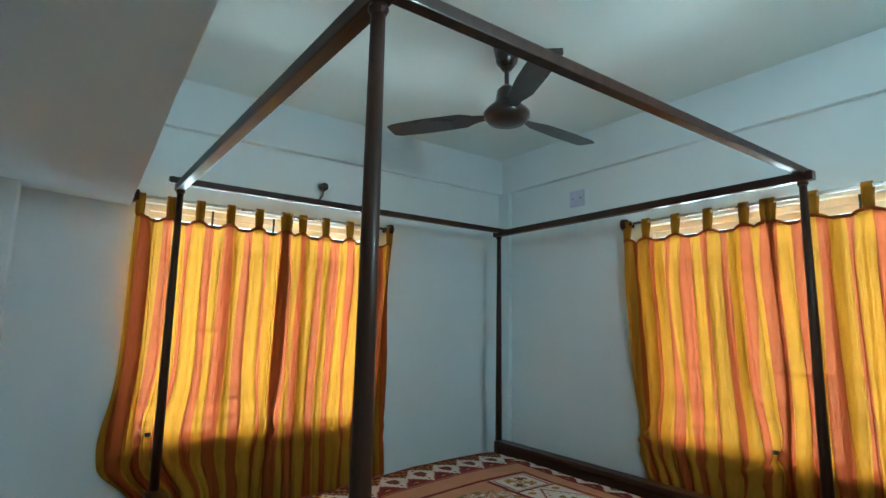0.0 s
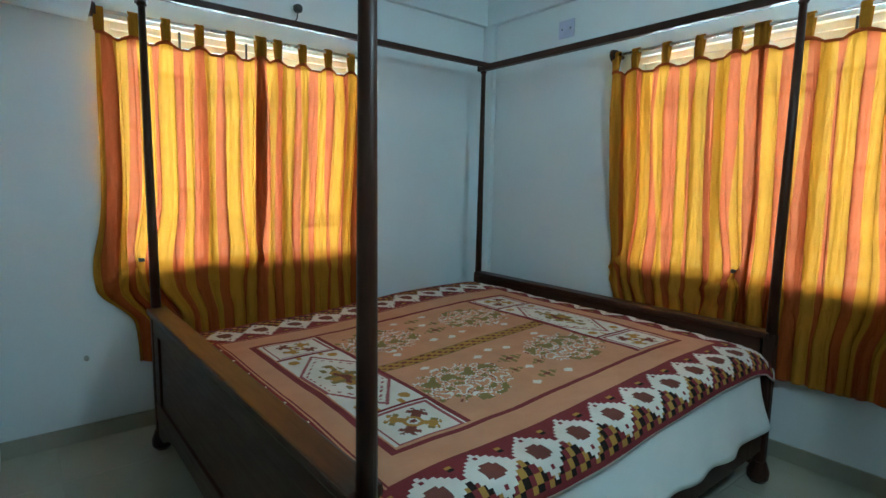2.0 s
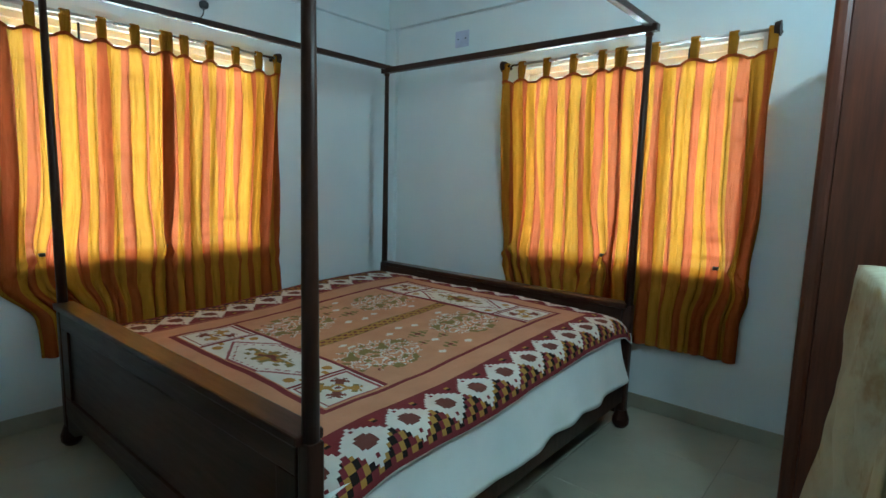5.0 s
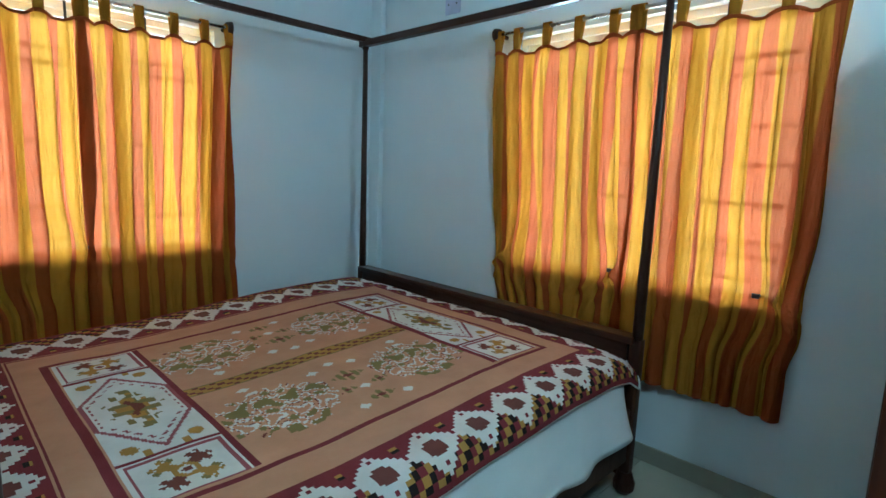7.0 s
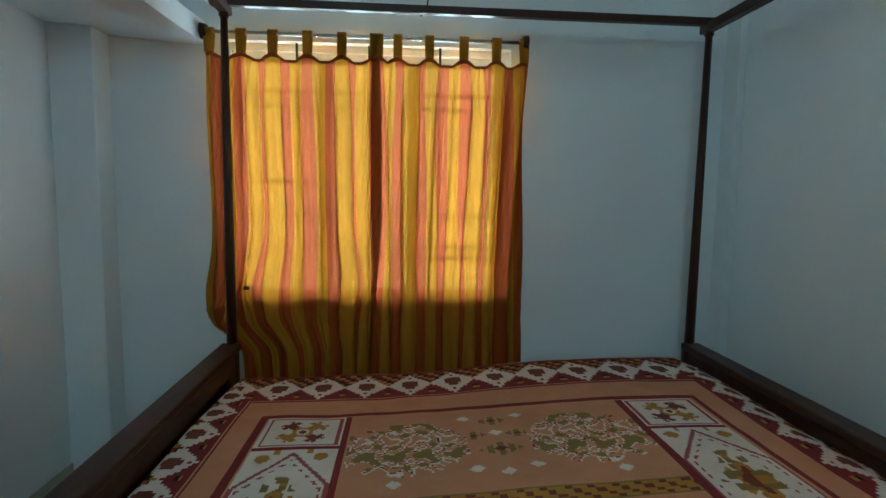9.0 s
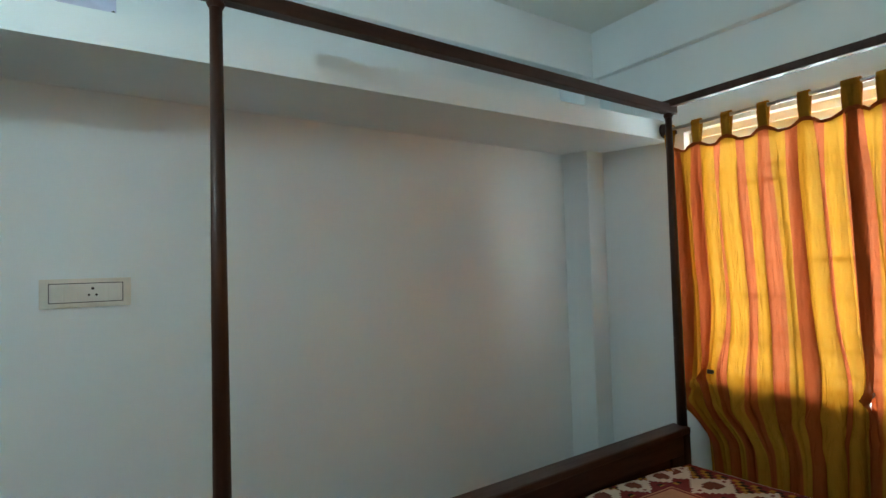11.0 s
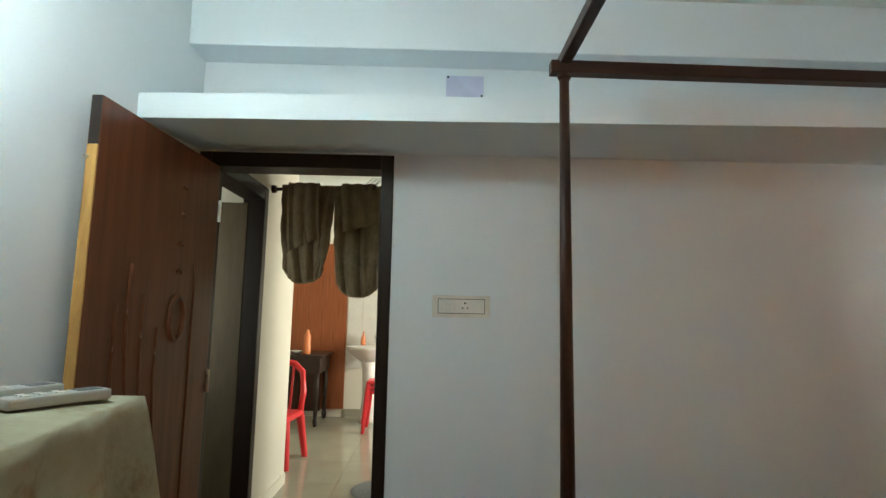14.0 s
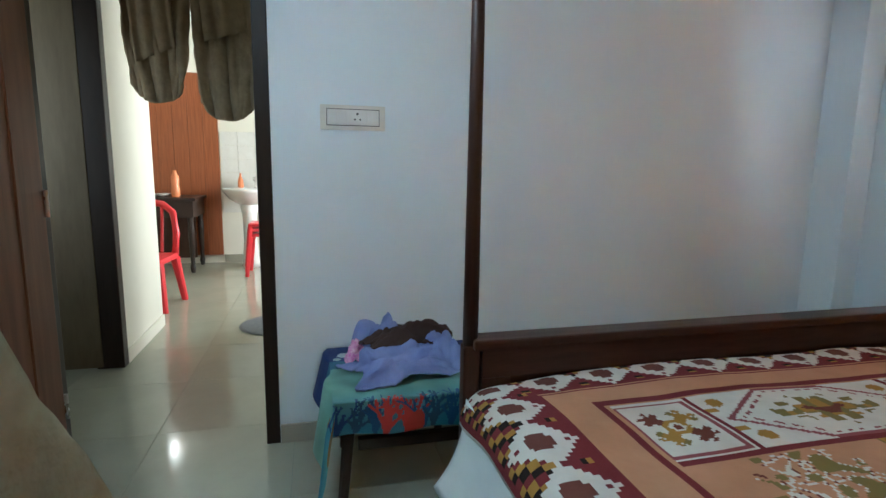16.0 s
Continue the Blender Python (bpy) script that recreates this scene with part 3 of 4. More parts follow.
def weave(a, b):
    """The bedspread's colour at a (along the bed) and b (across)."""
    x, y = a - QC[0], b - QC[1]
    d = max(abs(x) - HA, abs(y) - HB)
    if d < 0:
        if d > -0.024:
            return MAROON
        if d > -0.032:
            return TAN
        ax, ay = abs(x), abs(y)
        if ax > 0.468:
            if ax < 0.490:
                return MAROON
            u, v = ax - 0.622, ay
            if ay > 0.318:
                v = ay - 0.444
                if ay < 0.336:
                    return MAROON
                e = max(abs(u) * 0.92, abs(v) * 1.12)
                if e > 0.112:
                    return WHITE
                if e > 0.103:
                    return MAUVE
                r = math.hypot(u, v)
                if r < 0.012:
                    return BROWN
                if r < 0.021:
                    return WHITE
                m, n = (u + v) * 0.7071, (u - v) * 0.7071
                if r < 0.034:
                    return OCHRE
                for along, across, shade in ((abs(m), abs(n), BROWN), (abs(n), abs(m), OCHRE)):
                    if 0.028 < along < 0.078 and across < 0.016 or 0.052 < along < 0.072 and across < 0.036 or 0.078 <= along < 0.088 and 0.010 < across < 0.026:
                        return OLIVE if shade is OCHRE and across > 0.024 else shade
                return WHITE
            e, g = abs(u) / 0.130, abs(v) / 0.305
            hx = max(e, 0.62 * e + g)
            if 0.93 < hx < 1.0 or (0.80 < hx < 0.85 and int(v * 60) % 2):
                return MAUVE
            if hx >= 1:
                r = math.hypot(abs(u) - 0.085, abs(v) - 0.27)
                return OCHRE if r < 0.022 or (abs(abs(u) - 0.05) < 0.008 and abs(abs(v) - 0.31) < 0.02) else WHITE
            k = math.sin(u * 105) * math.cos(v * 52)
            core = abs(u) / 0.085 + abs(v) / 0.20 + 0.22 * k
            if core < 0.28:
                return BROWN
            if core < 0.62:
                return OCHRE if math.cos(v * 95) > -0.35 else OLIVE
            if core < 0.98:
                return OLIVE if math.cos(v * 80 + 1) * math.cos(u * 70) > 0.1 else WHITE
            return WHITE
        if ay < 0.036:
            if ay > 0.028:
                return OLIVE
            return BROWN if (int((x + 2) / 0.021) + int((y + 2) / 0.018)) % 3 == 0 else OCHRE
        u, v = ax - 0.28, ay - 0.30
        edge = abs(u) / 0.27 + abs(v) / 0.20 + 0.16 * math.sin(u * 62) * math.cos(v * 70)
        if edge < 1.0 and abs(u) < 0.185 and abs(v) < 0.165:
            f = math.sin(u * 34 + 3.0 * math.sin(v * 31)) * math.cos(v * 29 + 2.4 * math.sin(u * 37))
            if f > 0.62:
                return TAN
            if f > 0.26:
                return WHITE
            if f > 0.16:
                return BROWN
            if f < -0.30:
                return OLIVE
            return WHITE if f < -0.18 else TAN
        for cx, cy, r, c in ((0.0, 0.25, 0.045, OLIVE), (0.07, 0.35, 0.028, OLIVE), (0.0, 0.45, 0.035, OLIVE)):
            p, q = abs(ax - cx), abs(ay - cy)
            if p / (r * 1.6) + q / r < 1:
                return BROWN if p / (r * 1.6) + q / r < 0.35 else (c if math.cos(p * 200) > -0.4 else TAN)
        for cx, cy in ((0.085, 0.15), (0.09, 0.48), (0.0, 0.36), (0.0, 0.12), (0.32, 0.10)):
            if abs(ax - cx) / 0.024 + abs(ay - cy) / 0.020 < 1:
                return WHITE
        return TAN
    ex, ey = (abs(x) - HA) / 0.285, (abs(y) - HB) / (0.48 if y > 0 else 0.3425)
    e = max(ex, ey)
    if e < 0.33:
        return MAROON if 0.295 < e < 0.32 else TAN
    along = y if ex > ey else x
    sp = (((along / 0.178) % 1.0) - 0.5) * 2
    p = abs(sp)
    q = (e - 0.33) / 0.67
    if q > 0.90:
        return MAROON if q < 1.0 else WHITE
    v = q - 0.44
    sd = round(p * 6) / 6 * 0.92 + abs(round(v * 16) / 16) / 0.42
    if sd < 0.96:
        if (p < 0.38 and abs(v) < 0.075) or (p < 0.20 and abs(v) < 0.15) or (0.20 < p < 0.38 and 0.075 <= v < 0.13):
            return (0.19, 0.065, 0.050)
        if p < 0.08 and 0.24 < abs(v) < 0.30:
            return MAROON
        return WHITE
    if v < 0:
        if p > 0.86 and 0.10 < q < 0.22:
            return OCHRE if q < 0.16 else BLACK
        return MAROON
    k = (int((along + 5) / 0.0225) + int(d / 0.025)) % 3
    return (OCHRE, BLACK, MAROON)[k]


def bedspread():
    a0, a1, b0, b1, cell = -2.375, -0.335, -0.335, -2.345, 0.0066
    na, nb = round((a1 - a0) / cell), round((b0 - b1) / cell)
    edge_y, r = -2.215, 0.075

    def shape(a, b):
        n = 0.010 * noise.noise((a * 2.2, b * 2.2, 2)) + 0.004 * noise.noise((a * 7, b * 7, 4))
        z = 0.598 + n + 0.010 * math.cos((a + 1.4) * 1.3) * math.cos((b + 1.3) * 1.4)
        rise = min(1, max(0, (a + 1.9) / 1.2))
        z += 0.052 * rise * rise * (3 - 2 * rise)
        y = b
        if b < edge_y:
            s = edge_y - b
            if s < r * math.pi / 2:
                y, z = edge_y - r * math.sin(s / r), z - r * (1 - math.cos(s / r))
            else:
                k = s - r * math.pi / 2
                y, z = edge_y - r - 0.16 * k + 0.012 * math.sin(a * 9) * k / 0.1, z - r - k
        if b > -0.36:
            z -= 0.6 * (b + 0.36)
        if a > -0.42:
            z -= 0.35 * (a + 0.42)
        z -= 0.035 * max(0, (b + 0.85) / 0.55) * max(0, (-a - 1.0) / 1.37)
        corner = max(0, (a + 0.60) / 0.27) * max(0, (-b - 1.95) / 0.3)
        z -= 0.03 * min(corner, 1.3) ** 1.5
        foot = max(0, (-a - 2.10) / 0.27) * max(0, (-b - 1.90) / 0.3)
        z -= 0.028 * min(foot, 1.3) ** 1.4
        return (a, y, z)
    verts = [shape(a0 + (a1 - a0) * i / na, b0 + (b1 - b0) * j / nb) for i in range(na + 1) for j in range(nb + 1)]
    faces, cols = [], []
    for i in range(na):
        for j in range(nb):
            k = i * (nb + 1) + j
            faces.append((k, k + nb + 1, k + nb + 2, k + 1))
            cols.append(weave(a0 + (a1 - a0) * (i + 0.5) / na, b0 + (b1 - b0) * (j + 0.5) / nb))
    me = bpy.data.meshes.new("bedspread")
    me.from_pydata(verts, [], faces)
    at = me.attributes.new("pattern", "FLOAT_COLOR", "FACE")
    at.data.foreach_set("color", np.array([(*c, 1) for c in cols], dtype=np.float32).ravel())
    me.polygons.foreach_set("use_smooth", [True] * len(faces))
    me.materials.append(M["quilt"])
    o = tagged(new("bedspread", me), "orange, maroon and white woven bedspread with geometric motifs", "bedspread")
    thicken(o, 0.004)
    rim = [shape(a0 + (a1 - a0) * i / 60, b0) for i in range(61)] + [shape(a1, b0 + (b1 - b0) * j / 60) for j in range(1, 61)]
    part("hem", tube([(x, y, z + 0.003) for x, y, z in rim], 0.006, 6), M["sheet"], o, "cream stitched hem", smooth=True)
    return o


bedspread()


def bed_sheet():
    def at(u, v):
        x = -2.37 + 2.03 * u
        rise = min(1, max(0, (x + 1.9) / 1.2))
        y0, z0 = -2.276, 0.545 + 0.052 * rise * rise * (3 - 2 * rise)
        z_end = 0.262 + 0.065 * u + 0.010 * noise.noise((u * 6, 0, 3)) + 0.004 * noise.noise((u * 21, 0, 5))
        z = z0 + (z_end - z0) * v
        y = y0 - 0.055 * v ** 1.8 - (0.012 * math.sin(u * 34 + 2 * math.sin(u * 9)) + 0.010 * noise.noise((u * 12, v, 8))) * v ** 1.8
        if u > 0.93:
            k = (u - 0.93) / 0.07
            y += 0.10 * k ** 2
        if u < 0.10:
            k = 1 - u / 0.10
            y -= 0.030 * k ** 1.5 * v ** 3
            x -= 0.030 * k * v ** 2
        return (x, y, z)
    o = thing("bed_sheet", sheet(110, 14, at), M["sheet"], "plain white cotton sheet hanging over the bed's side", "sheet")
    thicken(o, 0.003)
    return o


bed_sheet()


# ---- doorway, door and things by the west wall ----
def door_frame(name, axis, at0, at1, a0, a1, head, w=0.058):
    bm = bmesh.new()
    for u0, u1, z0, z1 in ((a0, a0 + w, 0, head), (a1 - w, a1, 0, head), (a0 + w, a1 - w, head - w * 1.2, head)):
        box(bm, *((u0, u1, at0, at1) if axis == "x" else (at0, at1, u0, u1)), z0, z1, bevel=0.005)
    return structure(name, bm, M["frame_wood"], "dark painted wooden door frame")


door_frame("door_frame_bedroom", "y", XC - 0.135, XC + 0.008, DOOR[0], DOOR[1], DOOR[2])


def carved_door():
    """A veneered leaf with raised curved mouldings, standing open against the wall."""
    d = empty("door_1", (-3.235, -3.665, 0), "red-brown veneered door with raised mouldings, standing open", "door", kind="structure")
    L, Th, Z0, Z1 = 0.828, 0.034, 0.012, 2.03
    yaw = -2.5

    def mp(bm):
        bmesh.ops.transform(bm, matrix=pose(-3.235, -3.665, 0, 0, 0, yaw), verts=bm.verts)
        return bm
    part("leaf", mp(B(0, L - 0.004, -Th, 0, Z0, Z1, bevel=0.003)), M["door_wood"], d)
    part("raw_edge", mp(B(L - 0.0038, L + 0.002, -Th + 0.001, -0.001, Z0, Z1 - 0.16)), M["door_edge"], d, "bare yellow timber edge")
    part("edge_cap", mp(B(L - 0.0038, L + 0.001, -Th + 0.001, -0.001, Z1 - 0.159, Z1 - 0.002)), M["dark_table"], d)

    def line(f, n=30, r=0.006):
        return tube([(f(i / n)[0], 0.001, f(i / n)[1]) for i in range(n + 1)], r)
    ring = [(0.30 + 0.052 * math.cos(a), 0.002, 1.33 + 0.085 * math.sin(a)) for a in np.linspace(0, 2 * math.pi, 33)[:-1]]
    part("ring_moulding", mp(tube(ring, 0.011, closed=True)), M["door_wood"], d, smooth=True)
    for k, (x, z, rx) in enumerate(((0.30, 1.50, 0.022), (0.30, 1.61, 0.018), (0.30, 1.73, 0.016), (0.30, 1.84, 0.014))):
        s = [(x + rx * math.cos(a), 0.001, z + 0.022 * math.sin(a)) for a in np.linspace(0.15 * math.pi, 0.85 * math.pi, 9)]
        part("crest_moulding", mp(tube(s, 0.006)), M["door_wood"], d, smooth=True)
    part("upright_moulding", mp(line(lambda q: (0.175, 0.30 + 1.25 * q))), M["door_wood"], d, smooth=True)
    for off, sway, top in ((0.42, 0.05, 1.30), (0.50, 0.07, 1.42), (0.58, 0.08, 1.52), (0.65, 0.07, 1.38)):
        part("curved_moulding", mp(line(lambda q, off=off, sway=sway, top=top: (off - 0.03 + sway * math.sin((q - 0.45) * 3.6) * (1 - 0.2 * q) - 0.10 * (1 - q) ** 2, 0.22 + (top - 0.22) * q))), M["door_wood"], d, smooth=True)
    bolt = bmesh.new()
    rod(bolt, (L + 0.002, -0.03, 1.83), (L + 0.014, -0.03, 1.83), 0.006)
    part("latch_pin", mp(bolt), M["steel"], d)
    for z in (0.25, 1.05, 1.82):
        h = bmesh.new()
        rod(h, (-0.004, 0.004, z - 0.05), (-0.004, 0.004, z + 0.05), 0.008)
        part("hinge", mp(h), M["steel"], d)


carved_door()


def switch_board():
    s = empty("switch_board", (XC, -2.53, 1.4), "ivory switch board with four rocker switches and a socket", "switch")
    part("plate", B(XC, XC + 0.010, -2.663, -2.398, 1.352, 1.452, bevel=0.003), M["cream_plastic"], s)
    part("rim", B(XC + 0.0101, XC + 0.0135, -2.638, -2.422, 1.369, 1.437), M["button"], s)
    part("inner_plate", B(XC + 0.0137, XC + 0.016, -2.635, -2.425, 1.372, 1.434, bevel=0.002), M["white_plastic"], s)
    for y in (-2.632, -2.594, -2.468):
        part("rocker", B(XC + 0.0162, XC + 0.021, y, y + 0.034, 1.378, 1.428, bevel=0.002), M["white_plastic"], s)
    k = part("socket", B(XC + 0.0162, XC + 0.019, -2.552, -2.475, 1.376, 1.430, bevel=0.002), M["white_plastic"], s)
    for y, z, r in ((-2.513, 1.417, 0.005), (-2.524, 1.395, 0.004), (-2.502, 1.395, 0.004)):
        h = bmesh.new()
        rod(h, (XC + 0.0188, y, z), (XC + 0.0195, y, z), r)
        part("socket_hole", h, M["iron"], k)


switch_board()


def cover_plate(axis, place, w, h, label):
    x, y, z = place
    c = empty("cover_plate", place, label, "cover plate")
    if axis == "x":
        part("plate", B(x - 0.008, x, y - w / 2, y + w / 2, z - h / 2, z + h / 2, bevel=0.003), M["lilac"], c)
    else:
        part("plate", B(x, x + 0.008, y - w / 2, y + w / 2, z - h / 2, z + h / 2, bevel=0.003), M["lilac"], c)
    for k in (-1, 1):
        s = bmesh.new()
        e = -0.010 if axis == "x" else 0.010
        yy, zz = (y + k * w * 0.27, z) if axis == "x" else (y + k * w * 0.45, z - k * h * 0.42)
        rod(s, (x + e * 0.7, yy, zz), (x + e, yy, zz), 0.0055)
        part("screw", s, M["iron"], c)


cover_plate("x", (0.0, -0.775, 2.378), 0.125, 0.115, "square lilac plastic cover plate with two screws, on the wall")
cover_plate("w", (XC, -2.528, 2.458), 0.18, 0.108, "lilac plastic cover plate above the loft shelf")


def low_table():
    t = empty("low_table", (-3.0, -2.42, 0), "low dark wooden table under a printed cloth", "table")
    wood = M["dark_table"]
    part("tabletop", B(-3.215, -2.69, -2.64, -2.06, 0.395, 0.420, bevel=0.004), wood, t)
    for x, y, sx, sy in ((-3.16, -2.59, -0.0, -0.0), (-3.16, -2.17, -0.0, 0), (-2.76, -2.58, 0.06, -0.04), (-2.76, -2.12, 0.06, 0.0)):
        bm = bmesh.new()
        rod(bm, (x + sx, y + sy, 0), (x, y, 0.395), 0.018, 0.024, 8)
        part("leg", bm, wood, t)
    part("stretcher", B(-2.76, -2.73, -2.56, -2.13, 0.215, 0.255, bevel=0.003), wood, t)
    part("stretcher", B(-3.18, -3.15, -2.58, -2.17, 0.215, 0.255, bevel=0.003), wood, t)


low_table()


def coral_branches():
    """Branching corals of the print as short strokes: u0, v0, u1, v1, half width, colour."""
    rng = random.Random(7)
    out = []
    for k in range(11):
        u = 0.24 + 0.073 * k + rng.uniform(-0.015, 0.015)
        red = k in (3, 4)
        c = (0.50, 0.035, 0.025) if red else rng.choice(((0.010, 0.05, 0.17), (0.015, 0.085, 0.20), (0.02, 0.07, 0.13)))
        tips = [(u, 1.0, 0.0)]
        for level in range(4):
            grown = []
            for tu, tv, lean in tips:
                for turn in ((-0.35, 0.4) if level else (-0.2, 0.15, 0.5)):
                    a = lean + turn * rng.uniform(0.7, 1.3)
                    step = rng.uniform(0.045, 0.07)
                    e = (tu + step * math.sin(a) * 0.8, tv - step * math.cos(a))
                    out.append((tu, tv, *e, (0.010 if red else 0.0075) * (1 - 0.15 * level), c))
                    grown.append((*e, a))
            tips = rng.sample(grown, min(4, len(grown)))
    return out


CORALS = coral_branches()


def sea(u, v):
    """Printed sea scene: u along the front, v from the wall across the top and down the front."""
    w = noise.noise((u * 9, v * 9, 1))
    if v < 0.26 + 0.04 * w:
        c = (0.015, 0.04, 0.17)
    elif v < 0.36 + 0.05 * w:
        c = (0.04, 0.15, 0.24)
    else:
        k = min(1, max(0, (v - 0.70) / 0.25))
        c = tuple(a + (b - a) * k for a, b in zip((0.18, 0.36, 0.30), (0.045, 0.20, 0.28)))
        c = tuple(q * (1 + 0.35 * w) for q in c)
    for a0, b0, a1, b1, r, cc in CORALS if v > 0.60 else ():
        if abs(u - a0) < 0.09 and abs(v - b0) < 0.09:
            du, dv = a1 - a0, b1 - b0
            t = min(1, max(0, ((u - a0) * du + (v - b0) * dv) / (du * du + dv * dv)))
            if math.hypot(u - a0 - t * du, v - b0 - t * dv) < r:
                c = cc
    for cu, cv, r, cc in ((0.56, 0.965, 0.050, (0.45, 0.035, 0.02)), (0.30, 0.14, 0.035, (0.62, 0.64, 0.60)), (0.26, 0.22, 0.02, (0.5, 0.55, 0.5)), (0.90, 0.55, 0.04, (0.30, 0.24, 0.08)), (0.42, 0.45, 0.035, (0.05, 0.15, 0.22)), (0.13, 0.80, 0.07, (0.22, 0.12, 0.03)), (0.62, 0.40, 0.03, (0.06, 0.22, 0.26))):
        if math.hypot(u - cu, (v - cv) * 0.9) < r * (1 + 0.8 * w):
            c = cc
    return c


def coloured_sheet(nu, nv, f, colour, name, material, label, category):
    verts = [f(i / nu, j / nv) for i in range(nu + 1) for j in range(nv + 1)]
    faces, cols = [], []
    for i in range(nu):
        for j in range(nv):
            k = i * (nv + 1) + j
            faces.append((k, k + nv + 1, k + nv + 2, k + 1))
            cols.append(colour((i + 0.5) / nu, (j + 0.5) / nv))
    me = bpy.data.meshes.new(name)
    me.from_pydata(verts, [], faces)
    at = me.attributes.new("pattern", "FLOAT_COLOR", "FACE")
    at.data.foreach_set("color", np.array([(*c, 1) for c in cols], dtype=np.float32).ravel())
    me.polygons.foreach_set("use_smooth", [True] * len(faces))
    me.materials.append(material)
    return thicken(tagged(new(name, me), label, category), 0.003)


def table_cloth_shape(u, v):
    """Over the table from the wall to the front, hanging there and at the door side, which trails in a point."""
    y = -2.82 + 0.78 * u
    s = v * 0.67
    x, z = -3.225 + s, 0.424
    if x > -2.675:
        k = x + 2.675
        x, z = -2.675 + 0.02 * math.sin(u * 16) * k / 0.18, 0.424 - k
    if y < -2.65:
        k = -2.65 - y
        y, z = -2.652 - 0.02 * math.sin(v * 14) - 0.25 * k, min(z, 0.424) - k * (0.9 + 0.9 * v)
        x += 0.18 * k * v
    return (x, y, z + 0.003 * noise.noise((u * 10, v * 10, 2)))


coloured_sheet(170, 150, table_cloth_shape, sea, "table_cloth", M["sea_cloth"], "blue-green cloth printed with a coral sea scene", "tablecloth")


def garment(name, centre, w, l, h, seed, material, label, turn=0.0):
    """A dropped garment: a cloth squeezed into ridges and tucked down at its ragged edge."""
    cx, cy, z0 = centre
    c, sn = math.cos(turn), math.sin(turn)

    def at(u, v):
        a, b = u * 2 - 1, v * 2 - 1
        r = math.sqrt(min(1, (a * a + b * b) / 1.25))
        x = w * (a + 0.30 * noise.noise((a * 1.7, b * 1.7, seed)))
        y = l * (b + 0.30 * noise.noise((a * 1.7, b * 1.7, seed + 20)))
        n = 0.5 + noise.noise((a * 1.6, b * 1.6, seed + 40)) + 0.35 * abs(noise.noise((a * 3.6, b * 3.6, seed + 60)))
        fold = 0.22 * abs(math.sin(a * 5 + 3.5 * noise.noise((a, b * 1.5, seed + 70))))
        z = h * max(0, 1 - r ** 3) * (0.28 + n + fold) + 0.016 * abs(noise.noise((a * 6, b * 6, seed)))
        return (cx + c * x - sn * y, cy + sn * x + c * y, z0 + 0.006 + max(0, z))
    return thicken(thing(name, sheet(56, 56, at), material, label, "clothes", "heap of clothes"), 0.005)


garment("blue_shirt", (-2.93, -2.37, 0.424), 0.15, 0.21, 0.065, 3, M["blue_cotton"], "crumpled pale blue cotton shirt on the low table", 0.3)
garment("blue_shawl", (-2.96, -2.22, 0.430), 0.12, 0.10, 0.085, 14, M["blue_cotton"], "crumpled pale blue cloth heaped on the low table", 0.9)
garment("brown_scarf", (-3.05, -2.33, 0.485), 0.075, 0.18, 0.060, 5, M["brown_cotton"], "crumpled dark brown cloth on a blue shirt", 0.2)
garment("blue_trousers", (-3.11, -2.43, 0.426), 0.070, 0.12, 0.105, 11, M["blue_cotton"], "folded blue garment under a brown cloth")
garment("pink_cloth", (-3.05, -2.54, 0.426), 0.050, 0.045, 0.05, 8, M["pink_cotton"], "small pink floral cloth beside the shirt")


